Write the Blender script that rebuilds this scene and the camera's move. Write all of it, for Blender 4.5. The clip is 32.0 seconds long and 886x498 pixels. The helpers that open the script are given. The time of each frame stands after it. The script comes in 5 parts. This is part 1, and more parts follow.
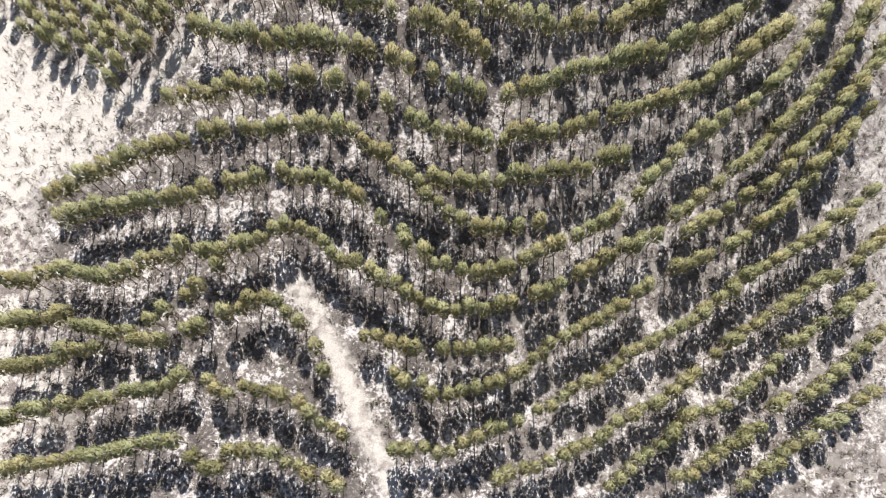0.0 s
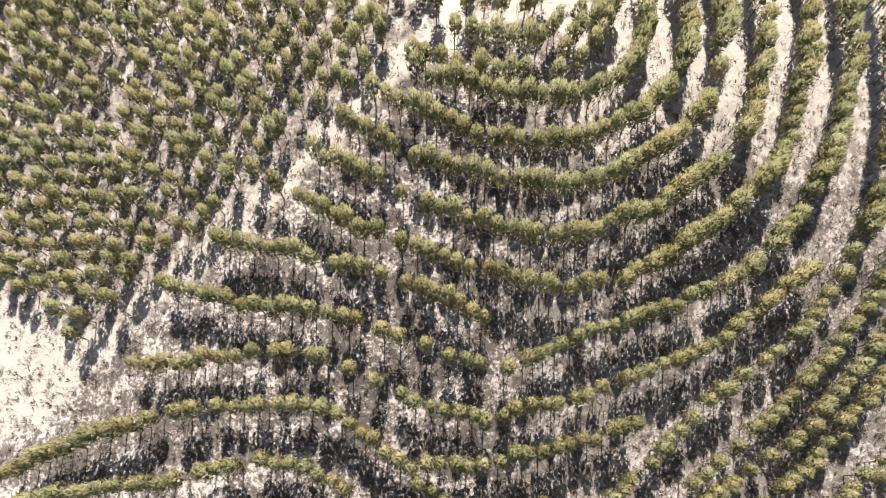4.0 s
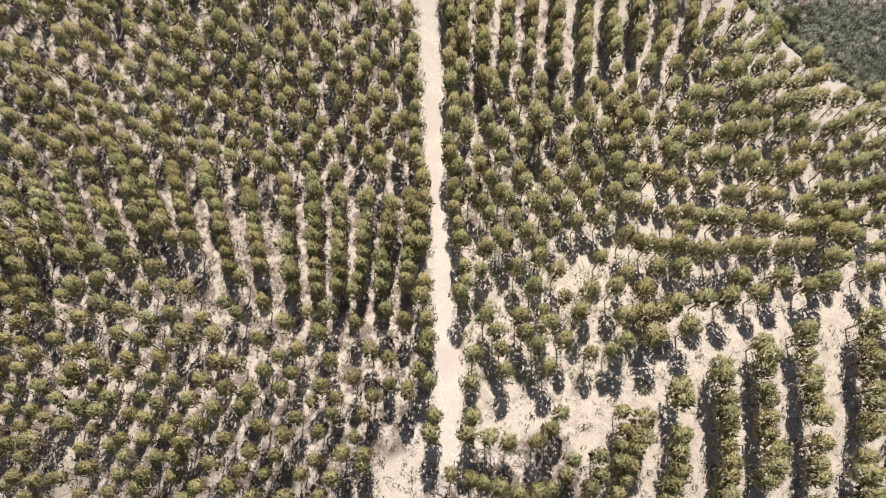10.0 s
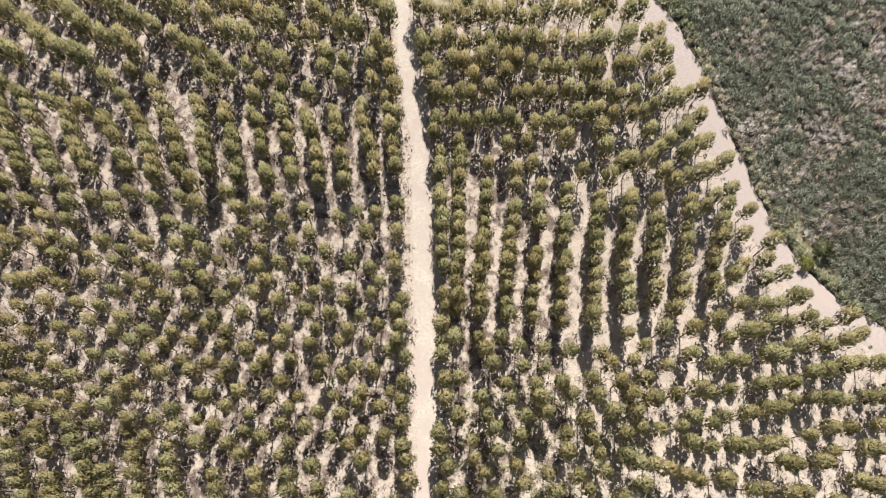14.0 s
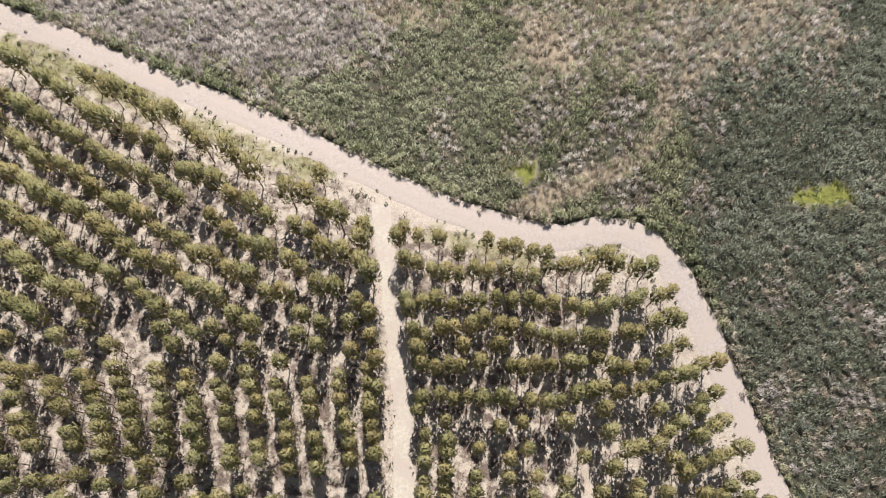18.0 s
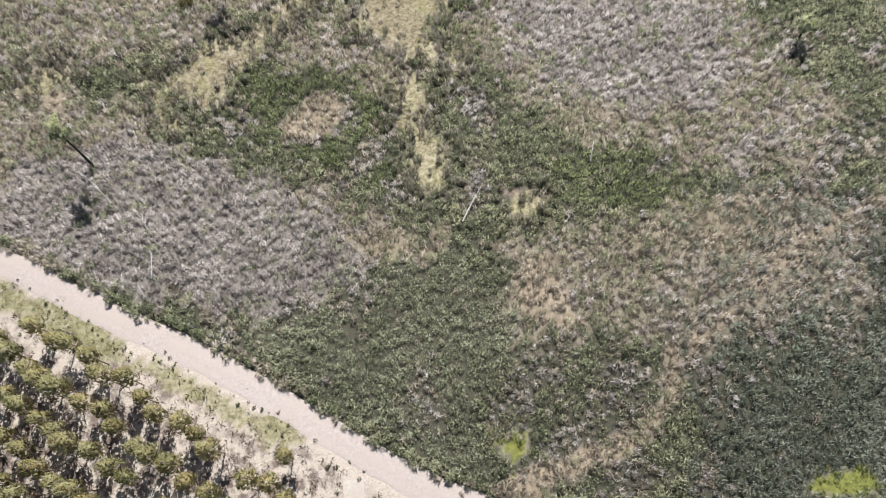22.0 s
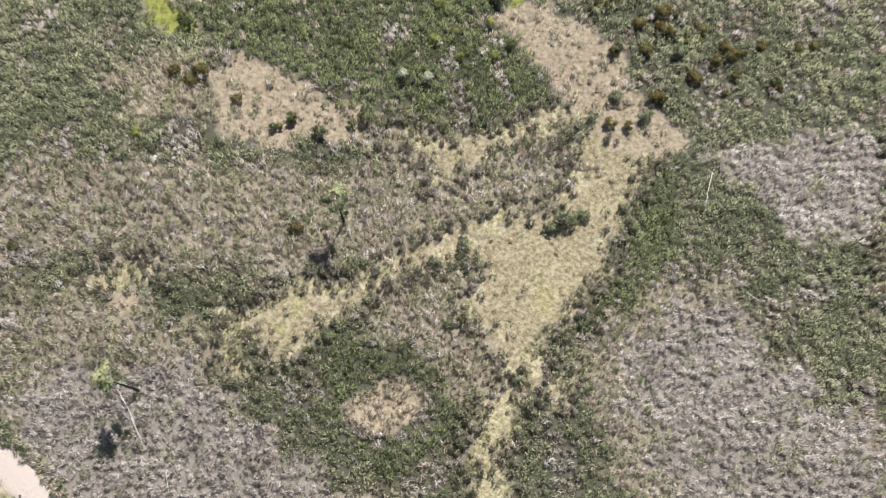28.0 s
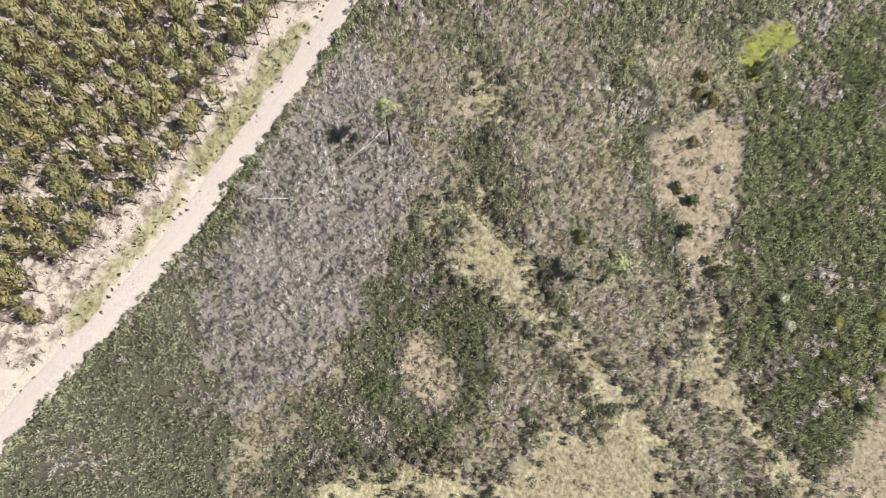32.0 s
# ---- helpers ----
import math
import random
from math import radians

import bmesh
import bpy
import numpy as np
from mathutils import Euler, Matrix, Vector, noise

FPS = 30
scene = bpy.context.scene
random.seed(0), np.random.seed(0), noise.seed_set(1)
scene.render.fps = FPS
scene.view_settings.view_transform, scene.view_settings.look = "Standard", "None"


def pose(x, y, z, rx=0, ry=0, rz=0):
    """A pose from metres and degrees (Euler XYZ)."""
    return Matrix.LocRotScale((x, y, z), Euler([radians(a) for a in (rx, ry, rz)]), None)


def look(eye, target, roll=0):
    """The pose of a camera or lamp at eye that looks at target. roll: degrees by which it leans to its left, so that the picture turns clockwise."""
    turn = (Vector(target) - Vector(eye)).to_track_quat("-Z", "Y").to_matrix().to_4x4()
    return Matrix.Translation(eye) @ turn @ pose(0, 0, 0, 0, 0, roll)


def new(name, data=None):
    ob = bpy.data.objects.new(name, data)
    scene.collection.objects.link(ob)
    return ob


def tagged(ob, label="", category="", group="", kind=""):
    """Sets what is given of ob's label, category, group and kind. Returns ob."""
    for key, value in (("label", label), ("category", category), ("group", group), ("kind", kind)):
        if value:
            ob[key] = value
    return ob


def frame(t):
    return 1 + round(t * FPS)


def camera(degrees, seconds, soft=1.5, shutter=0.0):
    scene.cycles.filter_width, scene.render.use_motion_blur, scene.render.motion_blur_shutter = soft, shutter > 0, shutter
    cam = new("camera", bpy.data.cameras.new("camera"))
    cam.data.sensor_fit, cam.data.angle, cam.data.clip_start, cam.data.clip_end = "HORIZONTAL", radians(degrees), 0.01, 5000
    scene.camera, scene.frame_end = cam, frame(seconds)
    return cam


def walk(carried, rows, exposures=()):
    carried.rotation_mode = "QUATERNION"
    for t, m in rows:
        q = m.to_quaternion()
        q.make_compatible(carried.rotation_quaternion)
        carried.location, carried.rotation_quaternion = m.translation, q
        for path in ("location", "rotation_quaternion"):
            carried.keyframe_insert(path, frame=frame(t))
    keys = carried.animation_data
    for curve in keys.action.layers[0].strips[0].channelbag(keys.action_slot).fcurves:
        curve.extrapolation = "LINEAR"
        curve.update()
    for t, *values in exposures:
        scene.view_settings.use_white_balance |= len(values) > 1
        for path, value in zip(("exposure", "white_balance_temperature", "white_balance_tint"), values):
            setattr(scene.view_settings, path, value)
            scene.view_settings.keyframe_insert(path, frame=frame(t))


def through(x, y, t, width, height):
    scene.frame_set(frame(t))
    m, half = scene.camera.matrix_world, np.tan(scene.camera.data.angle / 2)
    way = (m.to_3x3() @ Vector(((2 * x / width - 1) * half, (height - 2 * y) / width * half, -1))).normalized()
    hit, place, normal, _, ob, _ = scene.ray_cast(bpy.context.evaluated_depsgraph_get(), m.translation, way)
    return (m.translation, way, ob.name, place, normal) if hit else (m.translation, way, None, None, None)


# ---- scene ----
cam = camera(58.3, 32.0, soft=1.0)
# seconds, stops, kelvin, tint of the film camera's own metering
LIGHT_METER = [(0, 1.42, 5950, 9), (3, 1.55, 6250, 10), (6, 1.26, 6700, 12), (10, 1.07, 6700, 12), (14, 1.1, 6750, 13), (18, 1.06, 6650, 12), (21, 1.04, 6350, 11), (24, 1.2, 6200, 10), (28, 1.27, 6450, 10), (32, 1.2, 6500, 10)]
PATH = [
    (0, (0.00, 0.00, 99.47), (-0.06, 14.22, 51.54), 0.18),
    (0.5, (-0.10, 4.33, 99.49), (-0.13, 18.60, 51.57), 0.24),
    (1, (-0.18, 8.66, 99.52), (-0.19, 23.00, 51.62), 0.31),
    (1.5, (-0.23, 12.98, 99.55), (-0.19, 27.38, 51.67), 0.35),
    (2, (-0.23, 17.33, 99.59), (-0.14, 31.77, 51.73), 0.42),
    (2.5, (-0.19, 21.68, 99.63), (-0.05, 36.15, 51.77), 0.54),
    (3, (-0.13, 26.09, 99.67), (0.03, 40.58, 51.82), 0.69),
    (3.5, (-0.06, 30.54, 99.68), (0.11, 45.03, 51.83), 0.81),
    (4, (0.04, 35.04, 99.70), (0.21, 49.52, 51.85), 0.91),
    (4.5, (0.16, 39.55, 99.72), (0.31, 54.02, 51.86), 1.00),
    (5, (0.28, 44.06, 99.75), (0.40, 58.52, 51.88), 1.09),
    (5.5, (0.39, 48.54, 99.77), (0.47, 63.00, 51.91), 1.16),
    (6, (0.46, 52.98, 99.80), (0.50, 67.44, 51.94), 1.20),
    (6.5, (0.50, 57.36, 99.86), (0.50, 71.88, 52.01), 1.22),
    (7, (0.50, 61.69, 99.93), (0.45, 76.27, 52.10), 1.20),
    (7.5, (0.47, 65.99, 99.99), (0.38, 80.68, 52.20), 1.10),
    (8, (0.45, 70.29, 100.03), (0.31, 85.08, 52.27), 1.01),
    (8.5, (0.49, 74.60, 100.05), (0.30, 89.48, 52.31), 0.96),
    (9, (0.55, 78.97, 100.04), (0.29, 93.93, 52.34), 0.92),
    (9.5, (0.61, 83.39, 100.01), (0.30, 98.41, 52.32), 0.87),
    (10, (0.65, 87.87, 100.00), (0.27, 102.92, 52.32), 0.76),
    (10.5, (0.72, 92.40, 100.03), (0.26, 107.46, 52.35), 0.62),
    (11, (0.85, 97.02, 100.07), (0.30, 112.06, 52.39), 0.46),
    (11.5, (0.97, 101.69, 100.12), (0.32, 116.69, 52.43), 0.20),
    (12, (1.09, 106.41, 100.16), (0.34, 121.33, 52.45), -0.13),
    (12.5, (1.22, 111.12, 100.17), (0.38, 125.97, 52.44), -0.41),
    (13, (1.33, 115.76, 100.14), (0.41, 130.56, 52.39), -0.63),
    (13.5, (1.39, 120.29, 100.09), (0.41, 135.06, 52.33), -0.81),
    (14, (1.42, 124.74, 100.00), (0.40, 139.52, 52.24), -0.89),
    (14.5, (1.40, 129.11, 99.88), (0.34, 143.94, 52.15), -0.93),
    (15, (1.38, 133.41, 99.79), (0.29, 148.34, 52.09), -0.89),
    (15.5, (1.36, 137.67, 99.71), (0.25, 152.72, 52.04), -0.80),
    (16, (1.33, 141.92, 99.63), (0.21, 157.09, 52.01), -0.69),
    (16.5, (1.28, 146.18, 99.57), (0.15, 161.48, 51.99), -0.61),
    (17, (1.22, 150.48, 99.55), (0.08, 165.89, 52.00), -0.55),
    (17.5, (1.18, 154.84, 99.57), (0.02, 170.30, 52.03), -0.47),
    (18, (1.15, 159.24, 99.61), (-0.02, 174.73, 52.09), -0.38),
    (18.5, (1.16, 163.65, 99.69), (-0.03, 179.19, 52.18), -0.33),
    (19, (1.18, 168.09, 99.76), (-0.04, 183.62, 52.25), -0.29),
    (19.5, (1.21, 172.54, 99.82), (-0.05, 188.06, 52.31), -0.31),
    (20, (1.25, 177.01, 99.89), (-0.08, 192.51, 52.37), -0.34),
    (20.5, (1.29, 181.50, 99.99), (-0.12, 196.95, 52.46), -0.46),
    (21, (1.33, 185.99, 100.10), (-0.15, 201.40, 52.55), -0.60),
    (21.5, (1.39, 190.46, 100.18), (-0.15, 205.83, 52.62), -0.65),
    (22, (1.42, 194.88, 100.25), (-0.18, 210.26, 52.70), -0.67),
    (22.5, (1.42, 199.23, 100.33), (-0.21, 214.65, 52.80), -0.62),
    (23, (1.35, 203.51, 100.43), (-0.30, 218.97, 52.91), -0.53),
    (23.5, (1.05, 207.69, 100.51), (-0.58, 223.05, 52.95), -0.44),
    (24, (0.43, 211.85, 100.57), (-1.19, 227.13, 52.99), -0.44),
    (24.5, (-0.52, 215.96, 100.60), (-2.14, 231.14, 52.98), -0.54),
    (25, (-1.55, 220.08, 100.60), (-3.15, 235.12, 52.94), -0.61),
    (25.5, (-3.32, 224.06, 100.57), (-4.79, 238.96, 52.86), -0.59),
    (26, (-5.45, 227.88, 100.53), (-6.88, 242.63, 52.78), -0.76),
    (26.5, (-7.55, 231.50, 100.50), (-9.17, 246.09, 52.71), -1.27),
    (27, (-9.22, 234.88, 100.53), (-11.49, 249.44, 52.75), -2.16),
    (27.5, (-10.66, 237.56, 100.56), (-14.86, 251.71, 52.78), -0.74),
    (28, (-11.10, 239.80, 100.55), (-17.41, 253.13, 52.78), 0.12),
    (28.5, (-10.68, 241.76, 100.50), (-19.06, 253.83, 52.71), 0.45),
    (29, (-9.90, 243.41, 100.43), (-20.06, 253.84, 52.59), 0.16),
    (29.5, (-9.10, 244.86, 100.26), (-20.76, 253.35, 52.39), -0.17),
    (30, (-8.53, 246.21, 100.00), (-21.38, 252.57, 52.10), -0.28),
    (30.5, (-8.22, 247.31, 99.75), (-21.97, 251.45, 51.86), -0.22),
    (31, (-7.97, 248.33, 99.61), (-22.30, 250.18, 51.74), 0.13),
    (31.5, (-7.77, 249.36, 99.56), (-22.36, 248.91, 51.74), 0.73),
    (32, (-7.63, 250.49, 99.59), (-22.15, 247.74, 51.83), 1.45),
]
walk(cam, [(t, look(eye, target, roll)) for t, eye, target, roll in PATH], LIGHT_METER)

# ---- light ----
SUN_HEIGHT, SUN_TURN = 57.0, 1.0          # degrees over the horizon; from +y towards +x
world = bpy.data.worlds.new("sky")
scene.world = world
world.use_nodes = True
wn, wl = world.node_tree.nodes, world.node_tree.links
sky = wn.new("ShaderNodeTexSky")
sky.sky_type, sky.sun_disc = "NISHITA", False
sky.sun_elevation, sky.sun_rotation = radians(SUN_HEIGHT), radians(SUN_TURN)
wl.new(sky.outputs[0], wn["Background"].inputs[0])
wn["Background"].inputs[1].default_value = 0.06
sun = new("sun", bpy.data.lights.new("sun", "SUN"))
sun.data.energy, sun.data.angle, sun.data.color = 5.0, radians(0.5), (1.0, 0.95, 0.89)
sun.matrix_world = look((20, 400, 600), (20 - math.sin(radians(SUN_TURN)) * 100, 400 - math.cos(radians(SUN_TURN)) * 100,
                                          600 - 100 * math.tan(radians(SUN_HEIGHT))))


# ---- materials ----
def material(name, rough=0.9):
    m = bpy.data.materials.new(name)
    m.use_nodes = True
    b = m.node_tree.nodes["Principled BSDF"]
    b.inputs["Roughness"].default_value = rough
    b.inputs["Specular IOR Level"].default_value = 0.2
    return m, m.node_tree.nodes, m.node_tree.links, b


def noise_node(n, l, scale, detail=4.0, rough=0.6, coord=None):
    t = n.new("ShaderNodeTexNoise")
    t.inputs["Scale"].default_value, t.inputs["Detail"].default_value, t.inputs["Roughness"].default_value = scale, detail, rough
    l.new((coord or n.new("ShaderNodeNewGeometry").outputs["Position"]), t.inputs["Vector"])
    return t.outputs["Fac"]


def ramp(n, l, fac, *stops):
    r = n.new("ShaderNodeValToRGB")
    e = r.color_ramp.elements
    e[0].position, e[0].color = stops[0][0], (*stops[0][1], 1)
    e[1].position, e[1].color = stops[-1][0], (*stops[-1][1], 1)
    for p, c in stops[1:-1]:
        e.new(p).color = (*c, 1)
    l.new(fac, r.inputs[0])
    return r.outputs[0]


def mix(n, l, fac, a, b, kind="MIX"):
    m = n.new("ShaderNodeMix")
    m.data_type, m.blend_type = "RGBA", kind
    for s, v in ((m.inputs[0], fac), (m.inputs[6], a), (m.inputs[7], b)):
        if isinstance(v, (int, float)):
            s.default_value = v
        elif isinstance(v, tuple):
            s.default_value = (*v, 1)
        else:
            l.new(v, s)
    return m.outputs[2]


def bump(n, l, b, height, strength=0.5, dist=0.05):
    k = n.new("ShaderNodeBump")
    k.inputs["Strength"].default_value, k.inputs["Distance"].default_value = strength, dist
    l.new(height, k.inputs["Height"])
    l.new(k.outputs[0], b.inputs["Normal"])


def foliage(name, dark, mid, light, patch=0.25, through=0.5, vary=0.45, warm=None):
    """Leaves: every leaf or twig its own tone, drifting from plant to plant; some light passes."""
    m, n, l, b = material(name, 0.65)
    g = n.new("ShaderNodeNewGeometry")
    drift = noise_node(n, l, patch, 3.0)
    own = n.new("ShaderNodeMath")
    own.operation = "MULTIPLY_ADD"
    l.new(g.outputs["Random Per Island"], own.inputs[0])
    own.inputs[1].default_value = vary
    add = n.new("ShaderNodeMath")
    add.operation = "MULTIPLY_ADD"
    l.new(drift, add.inputs[0])
    add.inputs[1].default_value = 1.5
    plant = n.new("ShaderNodeMath")
    plant.operation = "MULTIPLY_ADD"
    l.new(noise_node(n, l, 0.9, 1.0), plant.inputs[0])
    plant.inputs[1].default_value, plant.inputs[2].default_value = 0.6, -1.05 + 0.5 - 0.5 * vary + 0.05
    l.new(plant.outputs[0], add.inputs[2])
    l.new(add.outputs[0], own.inputs[2])
    c = ramp(n, l, own.outputs[0], (0.15, dark), (0.5, mid), (0.9, light))
    if warm:
        spot = ramp(n, l, noise_node(n, l, 0.16, 5.0, 0.7), (0.42, (0, 0, 0)), (0.62, (1, 1, 1)))
        c = mix(n, l, spot, c, mix(n, l, 1.0, c, warm, "MULTIPLY"))
    l.new(c, b.inputs["Base Color"])
    tr = n.new("ShaderNodeBsdfTranslucent")
    l.new(c, tr.inputs[0])
    mx = n.new("ShaderNodeMixShader")
    mx.inputs[0].default_value = through
    l.new(b.outputs[0], mx.inputs[1])
    l.new(tr.outputs[0], mx.inputs[2])
    l.new(mx.outputs[0], n["Material Output"].inputs["Surface"])
    return m


def bark(name, dark, light):
    m, n, l, b = material(name, 0.95)
    f = noise_node(n, l, 6.0, 5.0)
    l.new(ramp(n, l, f, (0.3, dark), (0.7, light)), b.inputs["Base Color"])
    bump(n, l, b, f, 0.6, 0.03)
    return m


def attribute(n, name):
    a = n.new("ShaderNodeAttribute")
    a.attribute_name = name
    return a.outputs["Fac"]


def fleck_offset(n, l):
    """Fine flecks round zero, for bare and sunlit sand coloured into the dark needle litter."""
    k = n.new("ShaderNodeMath")
    k.operation = "SUBTRACT"
    l.new(noise_node(n, l, 1.9, 5.0, 0.75), k.inputs[0])
    k.inputs[1].default_value = 0.35
    return k.outputs[0]


def ground_material():
    m, n, l, b = material("sandy_ground", 0.95)
    fine, mid, wide = noise_node(n, l, 5.0, 6.0, 0.7), noise_node(n, l, 0.7, 5.0), noise_node(n, l, 0.09, 4.0)
    sand = ramp(n, l, fine, (0.3, (0.21, 0.18, 0.148)), (0.55, (0.31, 0.275, 0.235)), (0.75, (0.40, 0.365, 0.32)))
    litter_shade = ramp(n, l, fine, (0.3, (0.045, 0.035, 0.03)), (0.55, (0.115, 0.09, 0.077)), (0.75, (0.26, 0.22, 0.195)))
    cover = ramp(n, l, mid, (0.45, (0, 0, 0)), (0.58, (1, 1, 1)))
    floor = mix(n, l, cover, sand, litter_shade)
    # zone-wide litter, darkened to put the pine rows' shade into the ground colour
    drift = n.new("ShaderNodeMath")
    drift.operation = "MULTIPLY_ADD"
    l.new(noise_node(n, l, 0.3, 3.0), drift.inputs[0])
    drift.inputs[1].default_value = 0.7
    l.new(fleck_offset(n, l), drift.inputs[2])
    floor = mix(n, l, attribute(n, "litter_shade"), floor, ramp(n, l, drift.outputs[0], (0.42, (0.045, 0.036, 0.031)), (0.53, (0.10, 0.082, 0.07)), (0.61, (0.33, 0.295, 0.27))))
    open_sand = attribute(n, "open_sand")
    c = mix(n, l, open_sand, floor, sand)
    clods = noise_node(n, l, 1.8, 5.0, 0.7)
    turf = ramp(n, l, clods, (0.36, (0.08, 0.071, 0.04)), (0.5, (0.17, 0.153, 0.094)), (0.62, (0.255, 0.234, 0.162)))
    moss = ramp(n, l, noise_node(n, l, 0.14, 4.0), (0.54, (0, 0, 0)), (0.72, (0.8, 0.8, 0.8)))
    turf = mix(n, l, moss, turf, ramp(n, l, clods, (0.3, (0.095, 0.092, 0.034)), (0.7, (0.20, 0.188, 0.08))))
    c = mix(n, l, attribute(n, "turf"), c, turf)
    c = mix(n, l, attribute(n, "meadow"), c, mix(n, l, moss, ramp(n, l, clods, (0.34, (0.062, 0.052, 0.032)), (0.5, (0.14, 0.121, 0.077)), (0.64, (0.208, 0.184, 0.126))), turf))
    c = mix(n, l, attribute(n, "straw"), c, ramp(n, l, clods, (0.3, (0.085, 0.067, 0.047)), (0.5, (0.16, 0.133, 0.096)), (0.7, (0.245, 0.21, 0.158))))
    c = mix(n, l, attribute(n, "lime"), c, ramp(n, l, clods, (0.3, (0.07, 0.08, 0.02)), (0.7, (0.165, 0.17, 0.045))))
    # heath soil kept near black: shade between the shrubs put into its colour
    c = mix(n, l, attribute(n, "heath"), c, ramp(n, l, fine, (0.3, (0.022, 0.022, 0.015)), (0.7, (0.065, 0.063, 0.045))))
    c = mix(n, l, attribute(n, "grey"), c, ramp(n, l, fine, (0.3, (0.06, 0.053, 0.046)), (0.7, (0.18, 0.163, 0.145))))
    c = mix(n, l, attribute(n, "brown"), c, ramp(n, l, fine, (0.3, (0.065, 0.055, 0.037)), (0.7, (0.21, 0.183, 0.13))))
    l.new(c, b.inputs["Base Color"])
    bump(n, l, b, fine, 0.7, 0.06)
    return m


def road_material(name, low, high):
    m, n, l, b = material(name, 0.95)
    fine, wide = noise_node(n, l, 3.0, 6.0, 0.65), noise_node(n, l, 0.25, 4.0)
    a = ramp(n, l, fine, (0.3, low), (0.7, high))
    c = mix(n, l, ramp(n, l, wide, (0.4, (0, 0, 0)), (0.65, (1, 1, 1))), a, (0.275, 0.24, 0.215))
    l.new(c, b.inputs["Base Color"])
    bump(n, l, b, fine, 0.4, 0.03)
    return m


MAT_GROUND = ground_material()
MAT_ROAD = road_material("pale_sand_road", (0.225, 0.196, 0.178), (0.31, 0.276, 0.256))
MAT_PATH = road_material("sandy_path", (0.245, 0.224, 0.188), (0.36, 0.337, 0.296))
MAT_NEEDLES = foliage("pine_needles", (0.145, 0.146, 0.064), (0.268, 0.263, 0.128), (0.395, 0.386, 0.215), 0.22, 0.55, 0.4, (1.12, 0.97, 0.92))
MAT_BARK = bark("pine_bark", (0.08, 0.06, 0.048), (0.23, 0.175, 0.142))
MAT_TWIGS = foliage("dead_pine_twigs", (0.07, 0.05, 0.04), (0.17, 0.125, 0.10), (0.30, 0.24, 0.20), 0.3, 0.2, 0.6)
MAT_UNDER = foliage("dry_understorey", (0.04, 0.032, 0.024), (0.15, 0.122, 0.093), (0.36, 0.31, 0.25), 0.3, 0.2, 0.7)
MAT_BRUSH = foliage("dark_brush_twigs", (0.05, 0.047, 0.034), (0.13, 0.122, 0.09), (0.28, 0.262, 0.205), 0.3, 0.4, 0.8)
MAT_CHAR = bark("charred_bark", (0.008, 0.008, 0.008), (0.03, 0.028, 0.026))
MAT_DEADWOOD = bark("bleached_wood", (0.25, 0.24, 0.225), (0.46, 0.445, 0.42))
MAT_GREEN = foliage("heath_leaves", (0.09, 0.107, 0.058), (0.22, 0.245, 0.142), (0.39, 0.415, 0.272), 0.16, 0.5, 0.9, (1.04, 0.98, 1.0))
MAT_COOL = foliage("blue_green_heath_leaves", (0.07, 0.085, 0.06), (0.165, 0.19, 0.142), (0.30, 0.325, 0.262), 0.16, 0.5, 0.9)
MAT_SAGE = foliage("sage_heath_leaves", (0.145, 0.16, 0.096), (0.295, 0.316, 0.208), (0.45, 0.472, 0.335), 0.16, 0.5, 0.8)
MAT_LUSH = foliage("lush_heath_leaves", (0.06, 0.08, 0.032), (0.155, 0.187, 0.085), (0.285, 0.32, 0.165), 0.16, 0.5, 0.9)
MAT_SILVER = foliage("silvery_leaves", (0.26, 0.28, 0.19), (0.42, 0.44, 0.33), (0.58, 0.60, 0.48), 0.3, 0.5)
MAT_GREY = foliage("grey_twigs", (0.17, 0.15, 0.142), (0.38, 0.35, 0.328), (0.62, 0.585, 0.553), 0.2, 0.5, 0.55)
MAT_BROWN = foliage("dry_brown_brush", (0.14, 0.118, 0.09), (0.32, 0.28, 0.22), (0.54, 0.49, 0.41), 0.2, 0.5, 0.75)
MAT_LIME = foliage("lime_leaves", (0.11, 0.125, 0.032), (0.225, 0.24, 0.075), (0.36, 0.37, 0.155), 0.3, 0.5)
MAT_STRAW = foliage("straw_grass", (0.08, 0.07, 0.04), (0.165, 0.146, 0.092), (0.26, 0.234, 0.16), 0.2, 0.4)
MAT_DARK = foliage("dark_bush_leaves", (0.025, 0.034, 0.015), (0.065, 0.08, 0.034), (0.13, 0.145, 0.06), 0.3, 0.35, 0.7)
MAT_OLIVE = foliage("olive_bush_leaves", (0.04, 0.036, 0.012), (0.10, 0.085, 0.026), (0.18, 0.15, 0.055), 0.3, 0.4, 0.7)
MAT_PALE = foliage("pale_leaves", (0.17, 0.185, 0.09), (0.31, 0.33, 0.18), (0.44, 0.46, 0.28), 0.3, 0.5)
MAT_BUSH = foliage("bush_leaves", (0.045, 0.055, 0.03), (0.115, 0.133, 0.078), (0.22, 0.245, 0.155), 0.5, 0.4, 0.7)
MAT_VERGE = foliage("verge_grass_blades", (0.15, 0.145, 0.055), (0.25, 0.24, 0.105), (0.36, 0.345, 0.185), 0.3, 0.5)

